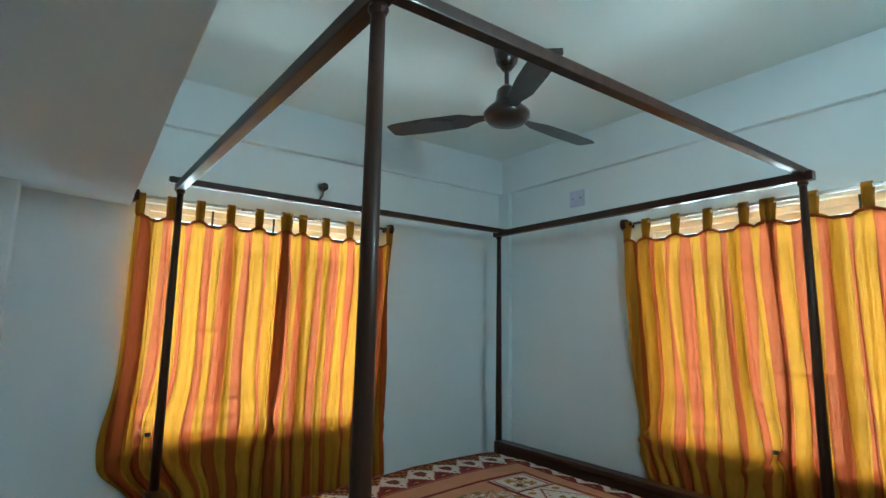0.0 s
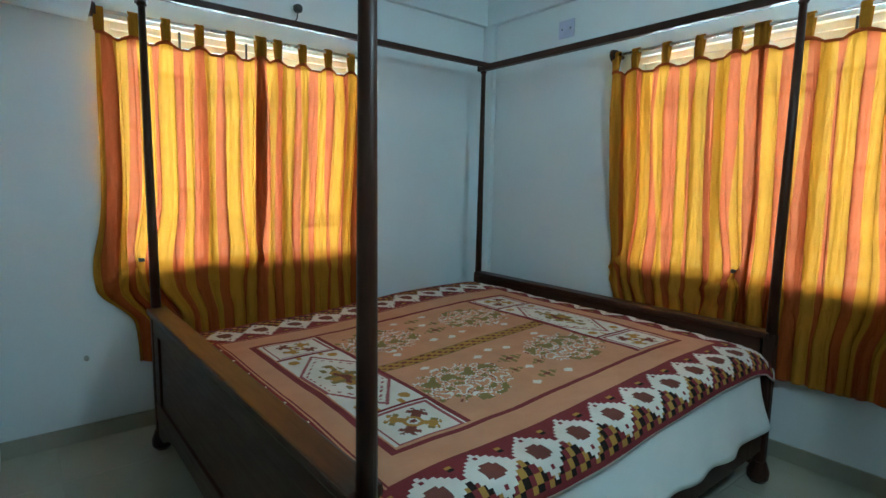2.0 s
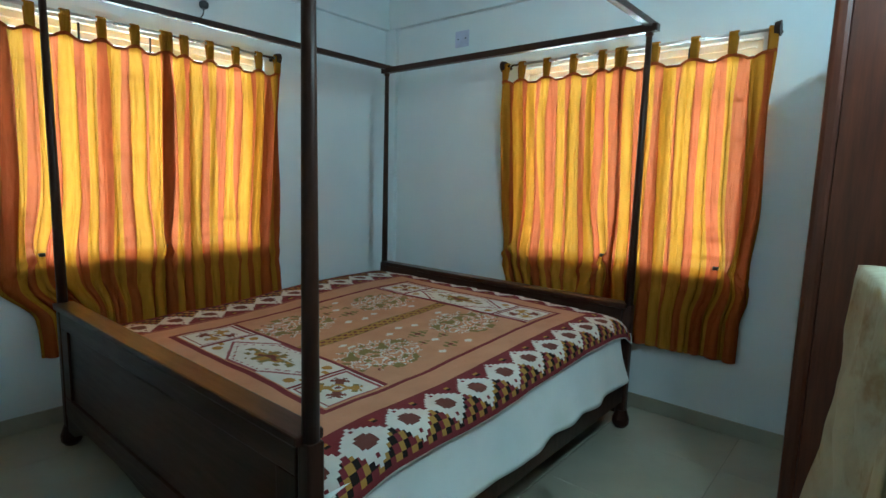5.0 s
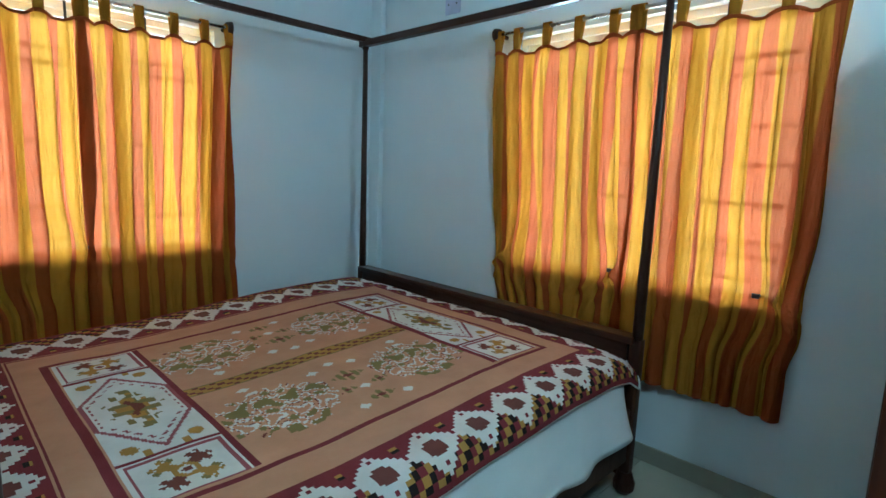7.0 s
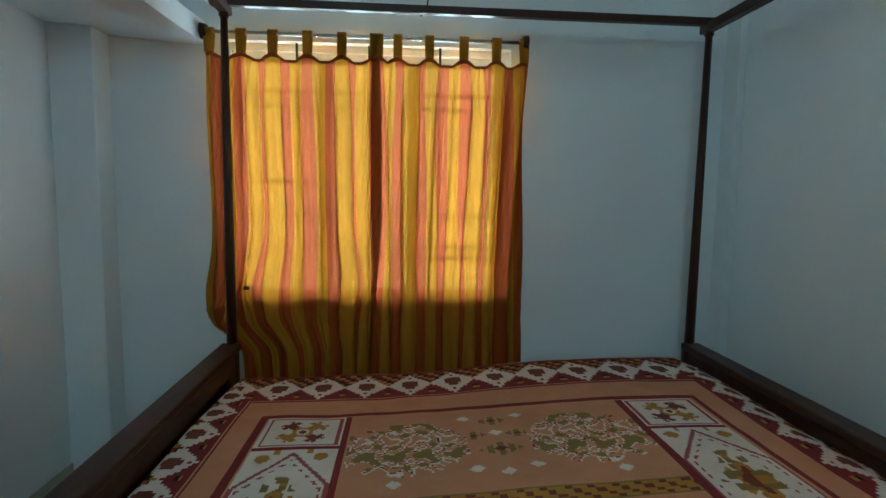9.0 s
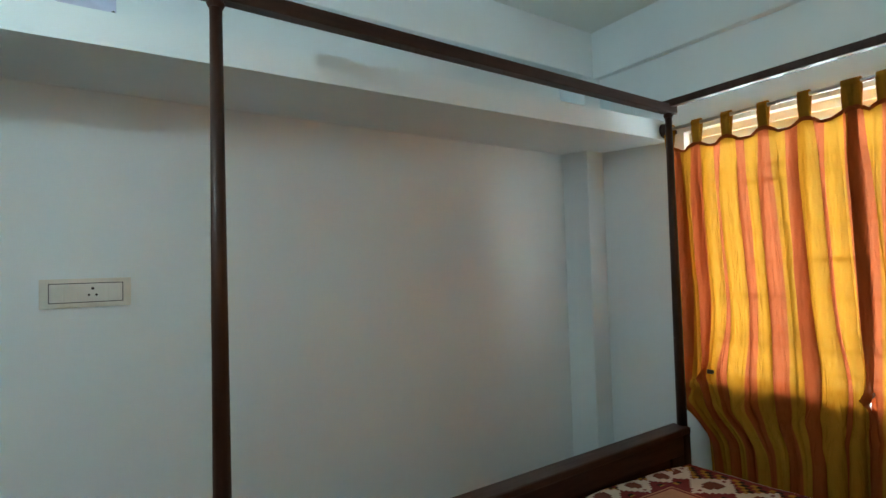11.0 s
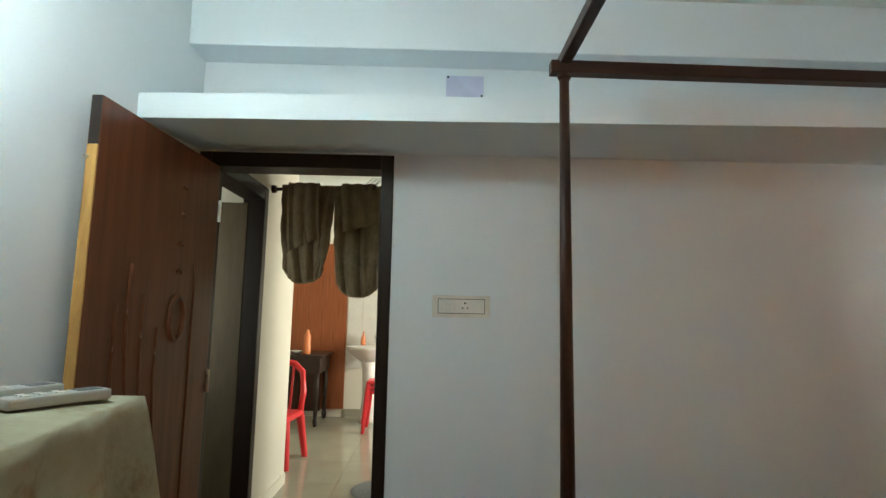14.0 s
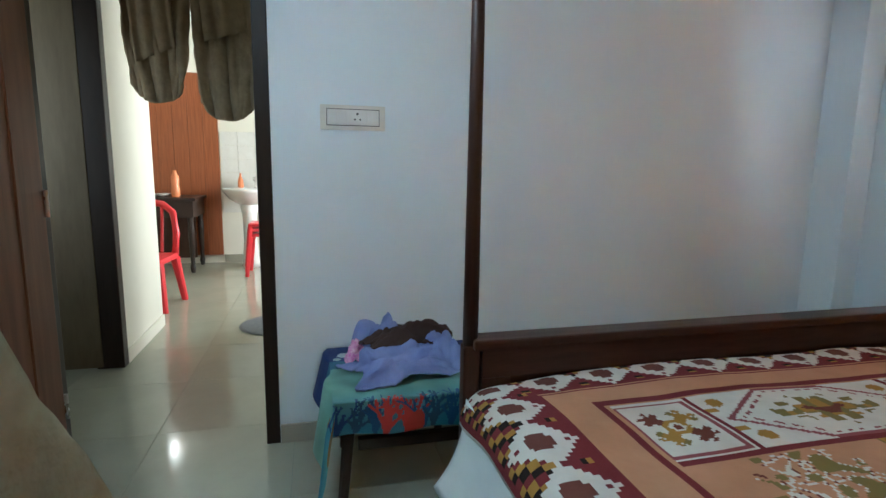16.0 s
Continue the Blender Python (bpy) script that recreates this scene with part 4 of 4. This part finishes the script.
# ---- covered stand, wardrobe and lamp by the south wall ----
def covered_stand():
    s = empty("stand", (-1.75, -3.50, 0), "dark wooden stand hidden under a floral cloth", "stand")
    for x in (-1.99, -1.50):
        for y in (-3.64, -3.40):
            part("leg", B(x - 0.025, x + 0.025, y - 0.025, y + 0.025, 0, 1.12, bevel=0.004), M["door_wood"], s)
    part("top", B(-2.03, -1.46, -3.67, -3.36, 1.12, 1.152, bevel=0.004), M["door_wood"], s)
    part("shelf", B(-2.01, -1.48, -3.66, -3.38, 0.18, 0.21, bevel=0.004), M["door_wood"], s)

    def at(u, v):
        per = u * 4
        k, q = int(per) % 4, per - int(per)
        cs = [(-0.36, 0.21), (-0.36, -0.21), (0.36, -0.21), (0.36, 0.21)]
        a, b = cs[k], cs[(k + 1) % 4]
        ex, ey = a[0] + (b[0] - a[0]) * q, a[1] + (b[1] - a[1]) * q
        c, sn = math.cos(0.14), math.sin(0.14)
        ex, ey = c * ex - sn * ey, sn * ex + c * ey
        if v < 0.35:
            r = v / 0.35
            return (-1.745 + ex * r, -3.505 + ey * r, 1.172 - 0.012 * r ** 6 + 0.004 * noise.noise((ex * r * 6, ey * r * 6, 1)))
        r = (v - 0.35) / 0.65
        corner = math.exp(-(min(q, 1 - q) / 0.12) ** 2)
        sweep = math.exp(-(min(abs(u), abs(1 - u)) / 0.045) ** 2)
        flare = 1 + (0.05 + 0.16 * corner) * r ** 0.8
        fold = 0.040 * r ** 0.7 * math.sin(u * 2 * math.pi * 11 + 2 * math.sin(u * 15)) + 0.045 * r ** 0.5 * noise.noise((ex * 9, ey * 9, r * 3.5)) + 0.014 * noise.noise((ex * 22 + r * 4, ey * 22, r * 9)) * min(1, r * 4) + 0.020 * r ** 0.6 * math.sin(q * 13 - r * 8 + k * 2 + 2 * noise.noise((q * 3, r * 3, k)))
        bottom = 0.34 - 0.24 * corner + 0.05 * noise.noise((u * 9, 0, 4))
        z = 1.158 + (bottom - 1.158) * r
        n = Vector((ex, ey)).normalized()
        x, y = -1.745 + ex * flare + n.x * fold - 0.25 * sweep * r ** 1.15, -3.505 + ey * flare + n.y * fold + 0.10 * sweep * r ** 1.3
        return (x, max(y, YD + 0.02), z)
    c = thing("stand_cover", sheet(160, 46, at), M["floral"], "cream cotton cloth with faded brown flowers, draped over a stand", "cloth")
    thicken(c, 0.003)

    def hem_at(u, v):
        x, y, z = at(u, 0.975 + 0.025 * v)
        return (-1.745 + (x + 1.745) * 1.012, max(-3.505 + (y + 3.505) * 1.012, YD + 0.018), z - 0.002)
    thicken(part("hem", sheet(160, 2, hem_at), M["floral"], c), 0.004)


covered_stand()


def remote(at, turn, w, l, label):
    x, y, z = at
    r = empty("remote_control", at, label, "remote control", "remote controls")
    r.rotation_euler = (0, 0, math.radians(turn))
    m = pose(x, y, z, 0, 0, turn)

    def mp(bm):
        bmesh.ops.transform(bm, matrix=m, verts=bm.verts)
        return bm
    part("case", mp(B(-w / 2, w / 2, -l / 2, l / 2, 0, 0.022, bevel=0.006)), M["dark_plastic"], r)
    part("screen", mp(B(-w * 0.35, w * 0.35, l * 0.18, l * 0.42, 0.0222, 0.0235)), M["button"], r)
    for i in range(3):
        for j in (-1, 1):
            part("button", mp(B(j * w * 0.2 - 0.006, j * w * 0.2 + 0.006, -l * 0.35 + i * 0.03, -l * 0.35 + i * 0.03 + 0.014, 0.0222, 0.0245)), M["white_plastic"], r)


remote((-1.93, -3.42, 1.177), 60, 0.055, 0.19, "pale grey remote control lying on the covered stand")
remote((-1.98, -3.56, 1.177), 66, 0.060, 0.20, "pale grey remote control lying on the covered stand")


def wardrobe():
    x0, x1, y0, y1, h = -1.15, -0.06, YD + 0.03, -3.108, 1.99
    w = empty("wardrobe", (-0.6, -3.4, 0), "tall red-brown polished wooden wardrobe against the wall", "wardrobe")
    part("body", B(x0 + 0.02, x1, y0, y1 - 0.04, 0.06, h - 0.03), M["wardrobe_wood"], w)
    part("side_panel", B(x0, x0 + 0.0198, y0, y1 - 0.045, 0.06, h - 0.03), M["wardrobe_wood"], w)
    part("corner_post", B(x0 - 0.006, x0 + 0.05, y1 - 0.0448, y1 + 0.002, 0, h - 0.03, bevel=0.014), M["wardrobe_wood"], w)
    part("top", B(x0 - 0.012, x1 + 0.01, y0, y1 + 0.012, h - 0.029, h, bevel=0.006), M["wardrobe_wood"], w)
    part("plinth", B(x0 + 0.02, x1, y0, y1 - 0.05, 0, 0.059), M["dark_table"], w)
    for a, b in ((x0 + 0.052, -0.62), (-0.617, x1 - 0.01)):
        d = part("door", B(a, b, y1 - 0.0395, y1 - 0.018, 0.08, h - 0.05, bevel=0.004), M["wardrobe_wood"], w)
        part("handle", tube([(b - 0.05 if b < -0.3 else a + 0.05, y1 - 0.018 + q, 1.0 + p) for p, q in ((-0.05, 0), (-0.05, 0.025), (0.05, 0.025), (0.05, 0))], 0.005), M["steel"], d)


wardrobe()


def lathe_y(x, z, profile):
    bm = lathe(profile, 20)
    bmesh.ops.transform(bm, matrix=Matrix.Translation((x, 0, z)) @ Matrix(((1, 0, 0, 0), (0, 0, 1, 0), (0, -1, 0, 0), (0, 0, 0, 1))), verts=bm.verts)
    return bm


def wall_bulb():
    b = empty("wall_bulb", (-1.71, YD, 2.235), "lit white bulb on an arm high on the wall", "lamp")
    part("holder", rod(rod(bmesh.new(), (-1.71, YD, 2.235), (-1.71, YD + 0.02, 2.235), 0.04, 0.036, 16), (-1.71, YD + 0.02, 2.235), (-1.71, YD + 0.26, 2.235), 0.012, 0.012, 12), M["white_plastic"], b)
    bm = bmesh.new()
    bmesh.ops.create_uvsphere(bm, u_segments=16, v_segments=10, radius=0.032, matrix=Matrix.Translation((-1.71, -3.48, 2.235)))
    bl = part("bulb", bm, M["bulb"], b, smooth=True)
    bl.visible_shadow = False
    # unseen base, added and flared to hold the bulb's light off the wall
    part("bulb_base_shade", lathe_y(-1.71, 2.235, [(0.014, YD + 0.26), (0.034, -3.535), (0.047, -3.502), (0.047, -3.492), (0.043, -3.492)]), M["white_plastic"], b)


wall_bulb()


def ceiling_fan():
    x, y = -1.235, -1.385
    f = empty("ceiling_fan", (x, y, 2.5), "dark brown three-bladed ceiling fan over the bed", "ceiling fan")
    part("canopy", lathe([(0.02, 2.70), (0.05, 2.74), (0.065, 2.82)], 20, (x, y)), M["fan"], f, smooth=True)
    part("down_rod", rod(bmesh.new(), (x, y, 2.56), (x, y, 2.72), 0.011), M["fan"], f)
    part("motor", lathe([(0.03, 2.43), (0.085, 2.44), (0.108, 2.465), (0.110, 2.485), (0.090, 2.51), (0.055, 2.54), (0.045, 2.60), (0.02, 2.625)], 28, (x, y)), M["fan"], f, smooth=True)
    for k in range(3):
        a = radians(2 + 120 * k)
        bm = bmesh.new()
        pts = [(0.09, 0.018), (0.16, 0.03), (0.22, 0.058), (0.40, 0.066), (0.58, 0.060), (0.615, 0.045)]
        rows = []
        for r, w in pts:
            tw = 0.20 - 0.12 * r
            rows.append([bm.verts.new((r, s * w, 2.475 + s * w * tw + dz)) for s, dz in ((-1, 0), (1, 0), (1, 0.004), (-1, 0.004))])
        for p, q in zip(rows, rows[1:]):
            for i in range(4):
                bm.faces.new((p[i], p[(i + 1) % 4], q[(i + 1) % 4], q[i]))
        bm.faces.new(rows[0]), bm.faces.new(rows[-1][::-1])
        bmesh.ops.transform(bm, matrix=pose(x, y, 0, 0, 0, math.degrees(a)), verts=bm.verts)
        part("blade", bm, M["fan"], f)


ceiling_fan()


def wall_hook():
    h = empty("light_holder", (-1.567, -0.045, 2.32), "small black lamp holder with a wire stub on the wall", "lamp holder")
    part("holder", lathe([(0.016, 2.325), (0.026, 2.335), (0.027, 2.36), (0.014, 2.37)], 14, (-1.567, -0.045)), M["iron"], h)
    part("wire", tube([(-1.567, -0.045, 2.326), (-1.570, -0.035, 2.29), (-1.59, -0.012, 2.26), (-1.60, 0.0, 2.25)], 0.004), M["iron"], h)


wall_hook()


def pipe_stub():
    p = bmesh.new()
    rod(p, (-2.70, 0.0, 0.43), (-2.70, -0.018, 0.43), 0.012)
    rod(p, (-2.70, -0.018, 0.43), (-2.70, -0.030, 0.425), 0.006)
    thing("wall_outlet", p, M["dark_plastic"], "small grey cable outlet low on the wall", "outlet")


pipe_stub()


# ---- hall and dining space beyond the doorway ----
YH = -3.82
X1, X2 = XC - 0.13, -5.20
D2 = (-4.40, -3.46, 2.195)
structure("wall_hall_south", wall_with_hole("x", YH - 0.13, YH, X2, X1, D2[0], D2[1], 0, D2[2], H), M["hall_wall"], "cream painted hall wall with a side doorway")
structure("wall_hall_north", B(-5.2, X1, -2.62, -2.50, 0, H), M["hall_wall"], "cream painted hall wall")
structure("wall_dining_west", B(-8.0, -7.87, -6.2, -0.4, 0, H), M["hall_wall"], "cream painted far wall")
structure("wall_dining_south", B(-8.0, X2, -6.32, -6.2, 0, H), M["hall_wall"], "cream painted wall")
# opening out of view, added to go with the dining fill lamp
structure("wall_dining_north", wall_with_hole("x", -0.62, -0.5, -7.87, X1, -7.3, -5.7, 0.85, 2.1, H), M["hall_wall"], "cream painted wall with an added, unseen window opening")
structure("wall_dining_east", B(X2, X2 + 0.12, -6.2, YH - 0.13, 0, H), M["hall_wall"], "cream painted wall")
structure("beam_hall", B(X2 - 0.15, X2 + 0.05, YH, -2.62, 2.50, H), M["ceiling"], "white painted beam across the hall")
structure("wall_side_room", B(X2 + 0.12, X1 + 0.1, -6.2, -6.08, 0, H), M["wall"], "pale blue wall of a side room")
# its unseen opening is added to admit the side room's fill lamp
structure("wall_side_room_east", wall_with_hole("y", X1, X1 + 0.1, -6.08, YD - T, -5.5, -4.5, 0.95, 2.05, H), M["wall"], "pale blue wall of a side room")
door_frame("door_frame_side_room", "x", YH - 0.135, YH + 0.012, D2[0], D2[1], D2[2], 0.075)


def side_door():
    d = empty("door_2", (D2[0] + 0.08, YH - 0.10, 0), "plain olive-brown flush door, half open into a side room", "door", kind="structure")
    m = pose(D2[0] + 0.08, YH - 0.10, 0, 0, 0, -88)

    def mp(bm):
        bmesh.ops.transform(bm, matrix=m, verts=bm.verts)
        return bm
    part("leaf", mp(B(0, 0.78, -0.034, 0, 0.012, 2.08, bevel=0.003)), M["olive_door"], d)
    part("handle", mp(tube([(0.70, 0.0, 0.95), (0.70, 0.03, 0.95), (0.70, 0.03, 1.08), (0.70, 0, 1.08)], 0.006)), M["steel"], d)


side_door()

pb = empty("wood_panelling", (-7.86, -4.4, 0), "orange-brown wooden wall panelling on the far wall", "panelling", kind="structure")
for i in range(7):
    y = -4.95 + i * 0.164
    part("panel_board", B(-7.869, -7.845, y, y + 0.1632, 0.10, 2.25, bevel=0.003), M["panel_wood"], pb)
tw = empty("wall_tiles", (-7.86, -3.4, 0), "white glazed wall tiles behind the basin", "tiles", kind="structure")
for i in range(5):
    for j in range(6):
        part("tile", B(-7.869, -7.858, -3.79 + i * 0.202, -3.79 + i * 0.202 + 0.199, 0.62 + j * 0.162, 0.62 + j * 0.162 + 0.159, bevel=0.002), M["tile_white"], tw)
structure("baseboard_dining", B(-7.869, -7.85, -3.79, -0.62, 0, 0.10), M["skirting"], "beige tile skirting")
structure("baseboard_hall", B(X2, D2[0], YH, YH + 0.012, 0, 0.085), M["hall_wall"], "cream tile skirting")


def dining_table():
    t = empty("side_table", (-7.4, -4.5, 0), "dark wooden side table with turned legs by the panelling", "table")
    part("tabletop", B(-7.82, -7.18, -5.2, -3.96, 0.80, 0.835, bevel=0.006), M["dark_table"], t)
    part("apron", B(-7.80, -7.20, -5.17, -3.99, 0.62, 0.799), M["dark_table"], t)
    for x in (-7.76, -7.25):
        for y in (-5.14, -4.03):
            part("leg", lathe([(0.022, 0), (0.032, 0.06), (0.022, 0.10), (0.034, 0.45), (0.028, 0.55), (0.038, 0.70)], 14, (x, y)), M["dark_table"], t)
    # dark sheet between the legs, standing in for shade on the panelling behind
    part("shade_panel", B(-7.70, -7.68, -5.12, -4.07, 0.10, 0.70), M["bed_wood"], t)


dining_table()
thing("orange_bottle", lathe([(0.038, 0.836), (0.045, 0.85), (0.045, 0.93), (0.038, 0.96), (0.044, 1.0), (0.042, 1.06), (0.020, 1.10), (0.020, 1.13)], 16, (-7.32, -4.18)), M["orange_bottle"], "orange plastic bottle on the dark side table", "bottle", smooth=True)
for y, r in ((-4.44, 0.095), (-4.31, 0.075)):
    thing("bowl", lathe([(r * 0.5, 0.836), (r, 0.87), (r, 0.875), (r * 0.9, 0.873), (r * 0.45, 0.845)], 18, (-7.35, y)), M["porcelain"], "white bowl on the dark side table", "bowl", "bowls on the table", smooth=True)


def basin():
    b = empty("wash_basin", (-7.6, -3.45, 0), "white porcelain pedestal wash basin on the tiled wall", "basin")
    c = (-7.565, -3.45)
    bowl = lathe([(0.11, 0.74), (0.22, 0.81), (0.285, 0.89), (0.297, 0.925), (0.275, 0.925), (0.22, 0.88), (0.08, 0.82)], 28, c)
    part("bowl", bowl, M["porcelain"], b, smooth=True)
    part("pedestal", lathe([(0.11, 0), (0.10, 0.05), (0.075, 0.30), (0.08, 0.60), (0.11, 0.77)], 20, c), M["porcelain"], b, smooth=True)
    part("tap", tube([(-7.80, -3.40, 0.92), (-7.80, -3.40, 1.02), (-7.74, -3.40, 1.05), (-7.69, -3.40, 1.02)], 0.013), M["steel"], b)


basin()
thing("soap_bottle", lathe([(0.028, 0.926), (0.034, 0.94), (0.030, 1.02), (0.012, 1.06), (0.010, 1.10)], 14, (-7.76, -3.56)), M["orange_bottle"], "orange soap bottle standing on the basin's rim", "bottle", smooth=True)


def plastic_chair(x, y, turn, label):
    c = empty("plastic_chair", (x, y, 0), label, "chair", "red plastic chairs")
    m = pose(x, y, 0, 0, 0, turn)

    def mp(bm):
        bmesh.ops.transform(bm, matrix=m, verts=bm.verts)
        return bm
    red = M["red_plastic"]
    part("seat", mp(B(-0.215, 0.215, -0.205, 0.205, 0.385, 0.435, bevel=0.014)), red, c)
    for sx in (-1, 1):
        for sy in (-1, 1):
            bm = bmesh.new()
            rod(bm, (sx * 0.235, sy * 0.235, 0), (sx * 0.19, sy * 0.18, 0.395), 0.027, 0.040, 10)
            part("leg", mp(bm), red, c)
    part("back_frame", mp(tube([(-0.19, 0.19, 0.42), (-0.20, 0.22, 0.60), (-0.17, 0.25, 0.78), (-0.09, 0.265, 0.85), (0, 0.27, 0.865), (0.09, 0.265, 0.85), (0.17, 0.25, 0.78), (0.20, 0.22, 0.60), (0.19, 0.19, 0.42)], 0.029)), red, c, smooth=True)
    for k in (-0.08, 0, 0.08):
        part("back_slat", mp(tube([(k, 0.195, 0.43), (k, 0.225, 0.60), (k, 0.26, 0.845)], 0.013)), red, c)
    return c


plastic_chair(-5.78, -4.10, 84, "red moulded plastic chair beside the hall corner")


def stool_stack():
    s = empty("stool_stack", (-7.1, -3.25, 0), "stack of three red plastic stools by the basin", "stools")
    for k in range(3):
        z = 0.43 + k * 0.055
        part("seat", B(-7.26, -6.94, -3.40, -3.08, z, z + 0.035, bevel=0.012), M["red_plastic"], s)
        for sx in (-1, 1):
            for sy in (-1, 1):
                bm = bmesh.new()
                rod(bm, (-7.10 + sx * 0.185, -3.24 + sy * 0.185, k * 0.055), (-7.10 + sx * 0.14, -3.24 + sy * 0.14, z), 0.020, 0.026, 8)
                part("leg", bm, M["red_plastic"], s)


stool_stack()
dm = lathe([(0.30, 0.001), (0.31, 0.006), (0.29, 0.014)], 30, (0, 0))
bmesh.ops.transform(dm, matrix=pose(-5.05, -2.97, 0) @ Matrix.Diagonal((0.9, 0.95, 1, 1)), verts=dm.verts)
thing("doormat", dm, M["mat_grey"], "oval dark grey doormat on the hall floor", "doormat")


def hall_curtain():
    r = empty("curtain_rod", (-4.50, -3.3, 2.22), "wooden curtain rod across the hall", "curtain rod")
    part("pole", rod(bmesh.new(), (-4.50, YH, 2.22), (-4.50, -2.62, 2.22), 0.012), M["bed_wood"], r)
    part("finial", rod(bmesh.new(), (-4.50, YH + 0.001, 2.22), (-4.50, YH + 0.03, 2.22), 0.030, 0.026, 16), M["bed_wood"], r)
    for k, (y0, y1, zb, sd) in enumerate(((-3.74, -3.37, 1.55, 2), (-3.37, -2.98, 1.46, 6))):
        def at(u, v, y0=y0, y1=y1, zb=zb, sd=sd):
            mid = y0 + (y1 - y0) * 0.5
            y = y0 + (y1 - y0) * u
            y = mid + (y - mid) * (1 - 0.26 * v ** 1.8)
            z = 2.245 + (zb - 2.245) * v + 0.10 * v * (2 * abs(u - 0.5)) ** 3
            d = 0.018 * math.sin(u * 19 + sd + 2.2 * math.sin(v * 3) + 2.5 * noise.noise((u * 4, v * 1.5, sd))) * (0.4 + v) + 0.012 * noise.noise((u * 14, v * 7, sd)) + 0.05 * math.sin(math.pi * v) * noise.noise((u * 3, v * 2, sd))
            return (-4.47 + d + 0.05 * v, y, z)
        c = thing("hall_curtain", sheet(60, 40, at), M["olive_curtain"], "olive-brown curtain knotted up over the rod", "curtain", "knotted hall curtains")
        thicken(c, 0.02)

        def knot(u, v, y0=y0, y1=y1, sd=sd):
            y = y0 + 0.06 + (y1 - y0 - 0.16) * u
            return (-4.425 + 0.03 * math.sin(v * 3.1) + 0.012 * math.sin(u * 17 + sd), y + 0.02 * v, 2.25 - (0.34 if sd == 6 else 0.48) * v * (1 - 0.2 * u))
        thicken(part("folded_part", sheet(24, 20, knot), M["olive_curtain"], c), 0.015)


hall_curtain()
hb = empty("hall_bulb", (-7.87, -4.47, 2.34), "lit bulb on the far wall above the panelling", "lamp")
part("holder", rod(bmesh.new(), (-7.87, -4.47, 2.34), (-7.82, -4.47, 2.34), 0.03, 0.022, 14), M["white_plastic"], hb)
hg = bmesh.new()
bmesh.ops.create_uvsphere(hg, u_segments=14, v_segments=10, radius=0.011, matrix=Matrix.Translation((-7.79, -4.47, 2.34)))
part("bulb", hg, M["warm_bulb"], hb, smooth=True).visible_shadow = False




def door_strands():
    """Thin dry strands that hang from the door head."""
    g = empty("door_garland", (-3.40, -2.94, 2.05), "few dry brown strands hanging from the door head", "garland")
    rng = random.Random(3)
    for k in range(5):
        y, z = -2.925 - 0.012 * k, 2.035
        dy, dz = rng.uniform(-0.05, -0.015), rng.uniform(0.035, 0.075)
        part("strand", tube([(-3.40, y, z), (-3.402, y + dy * 0.3, z - dz * 0.25), (-3.405, y + dy * 0.8, z - dz * 0.65), (-3.406, y + dy, z - dz)], 0.0016, 6), M["frame_wood"], g)


door_strands()


# ---- surroundings outside the windows ----
structure("ground", B(-400, 400, -400, 400, -3.3, -3.2), M["grout"], "pale bare ground outside")

# ---- floor tiles ----
fl = empty("floor", (0, 0, 0), "glossy beige vitrified floor tiles with fine joints", "floor", kind="structure")
tile_bm = B(-0.2992, 0.2992, -0.2992, 0.2992, -0.012, 0, bevel=0.0012)
tile_me = mesh_of("tile", tile_bm, M["floor"])
for i in range(14):
    for j in range(11):
        o = new("tile", tile_me)
        o.parent = fl
        o.location = (-0.14 - 0.6 * i, -0.10 - 0.6 * j, 0)
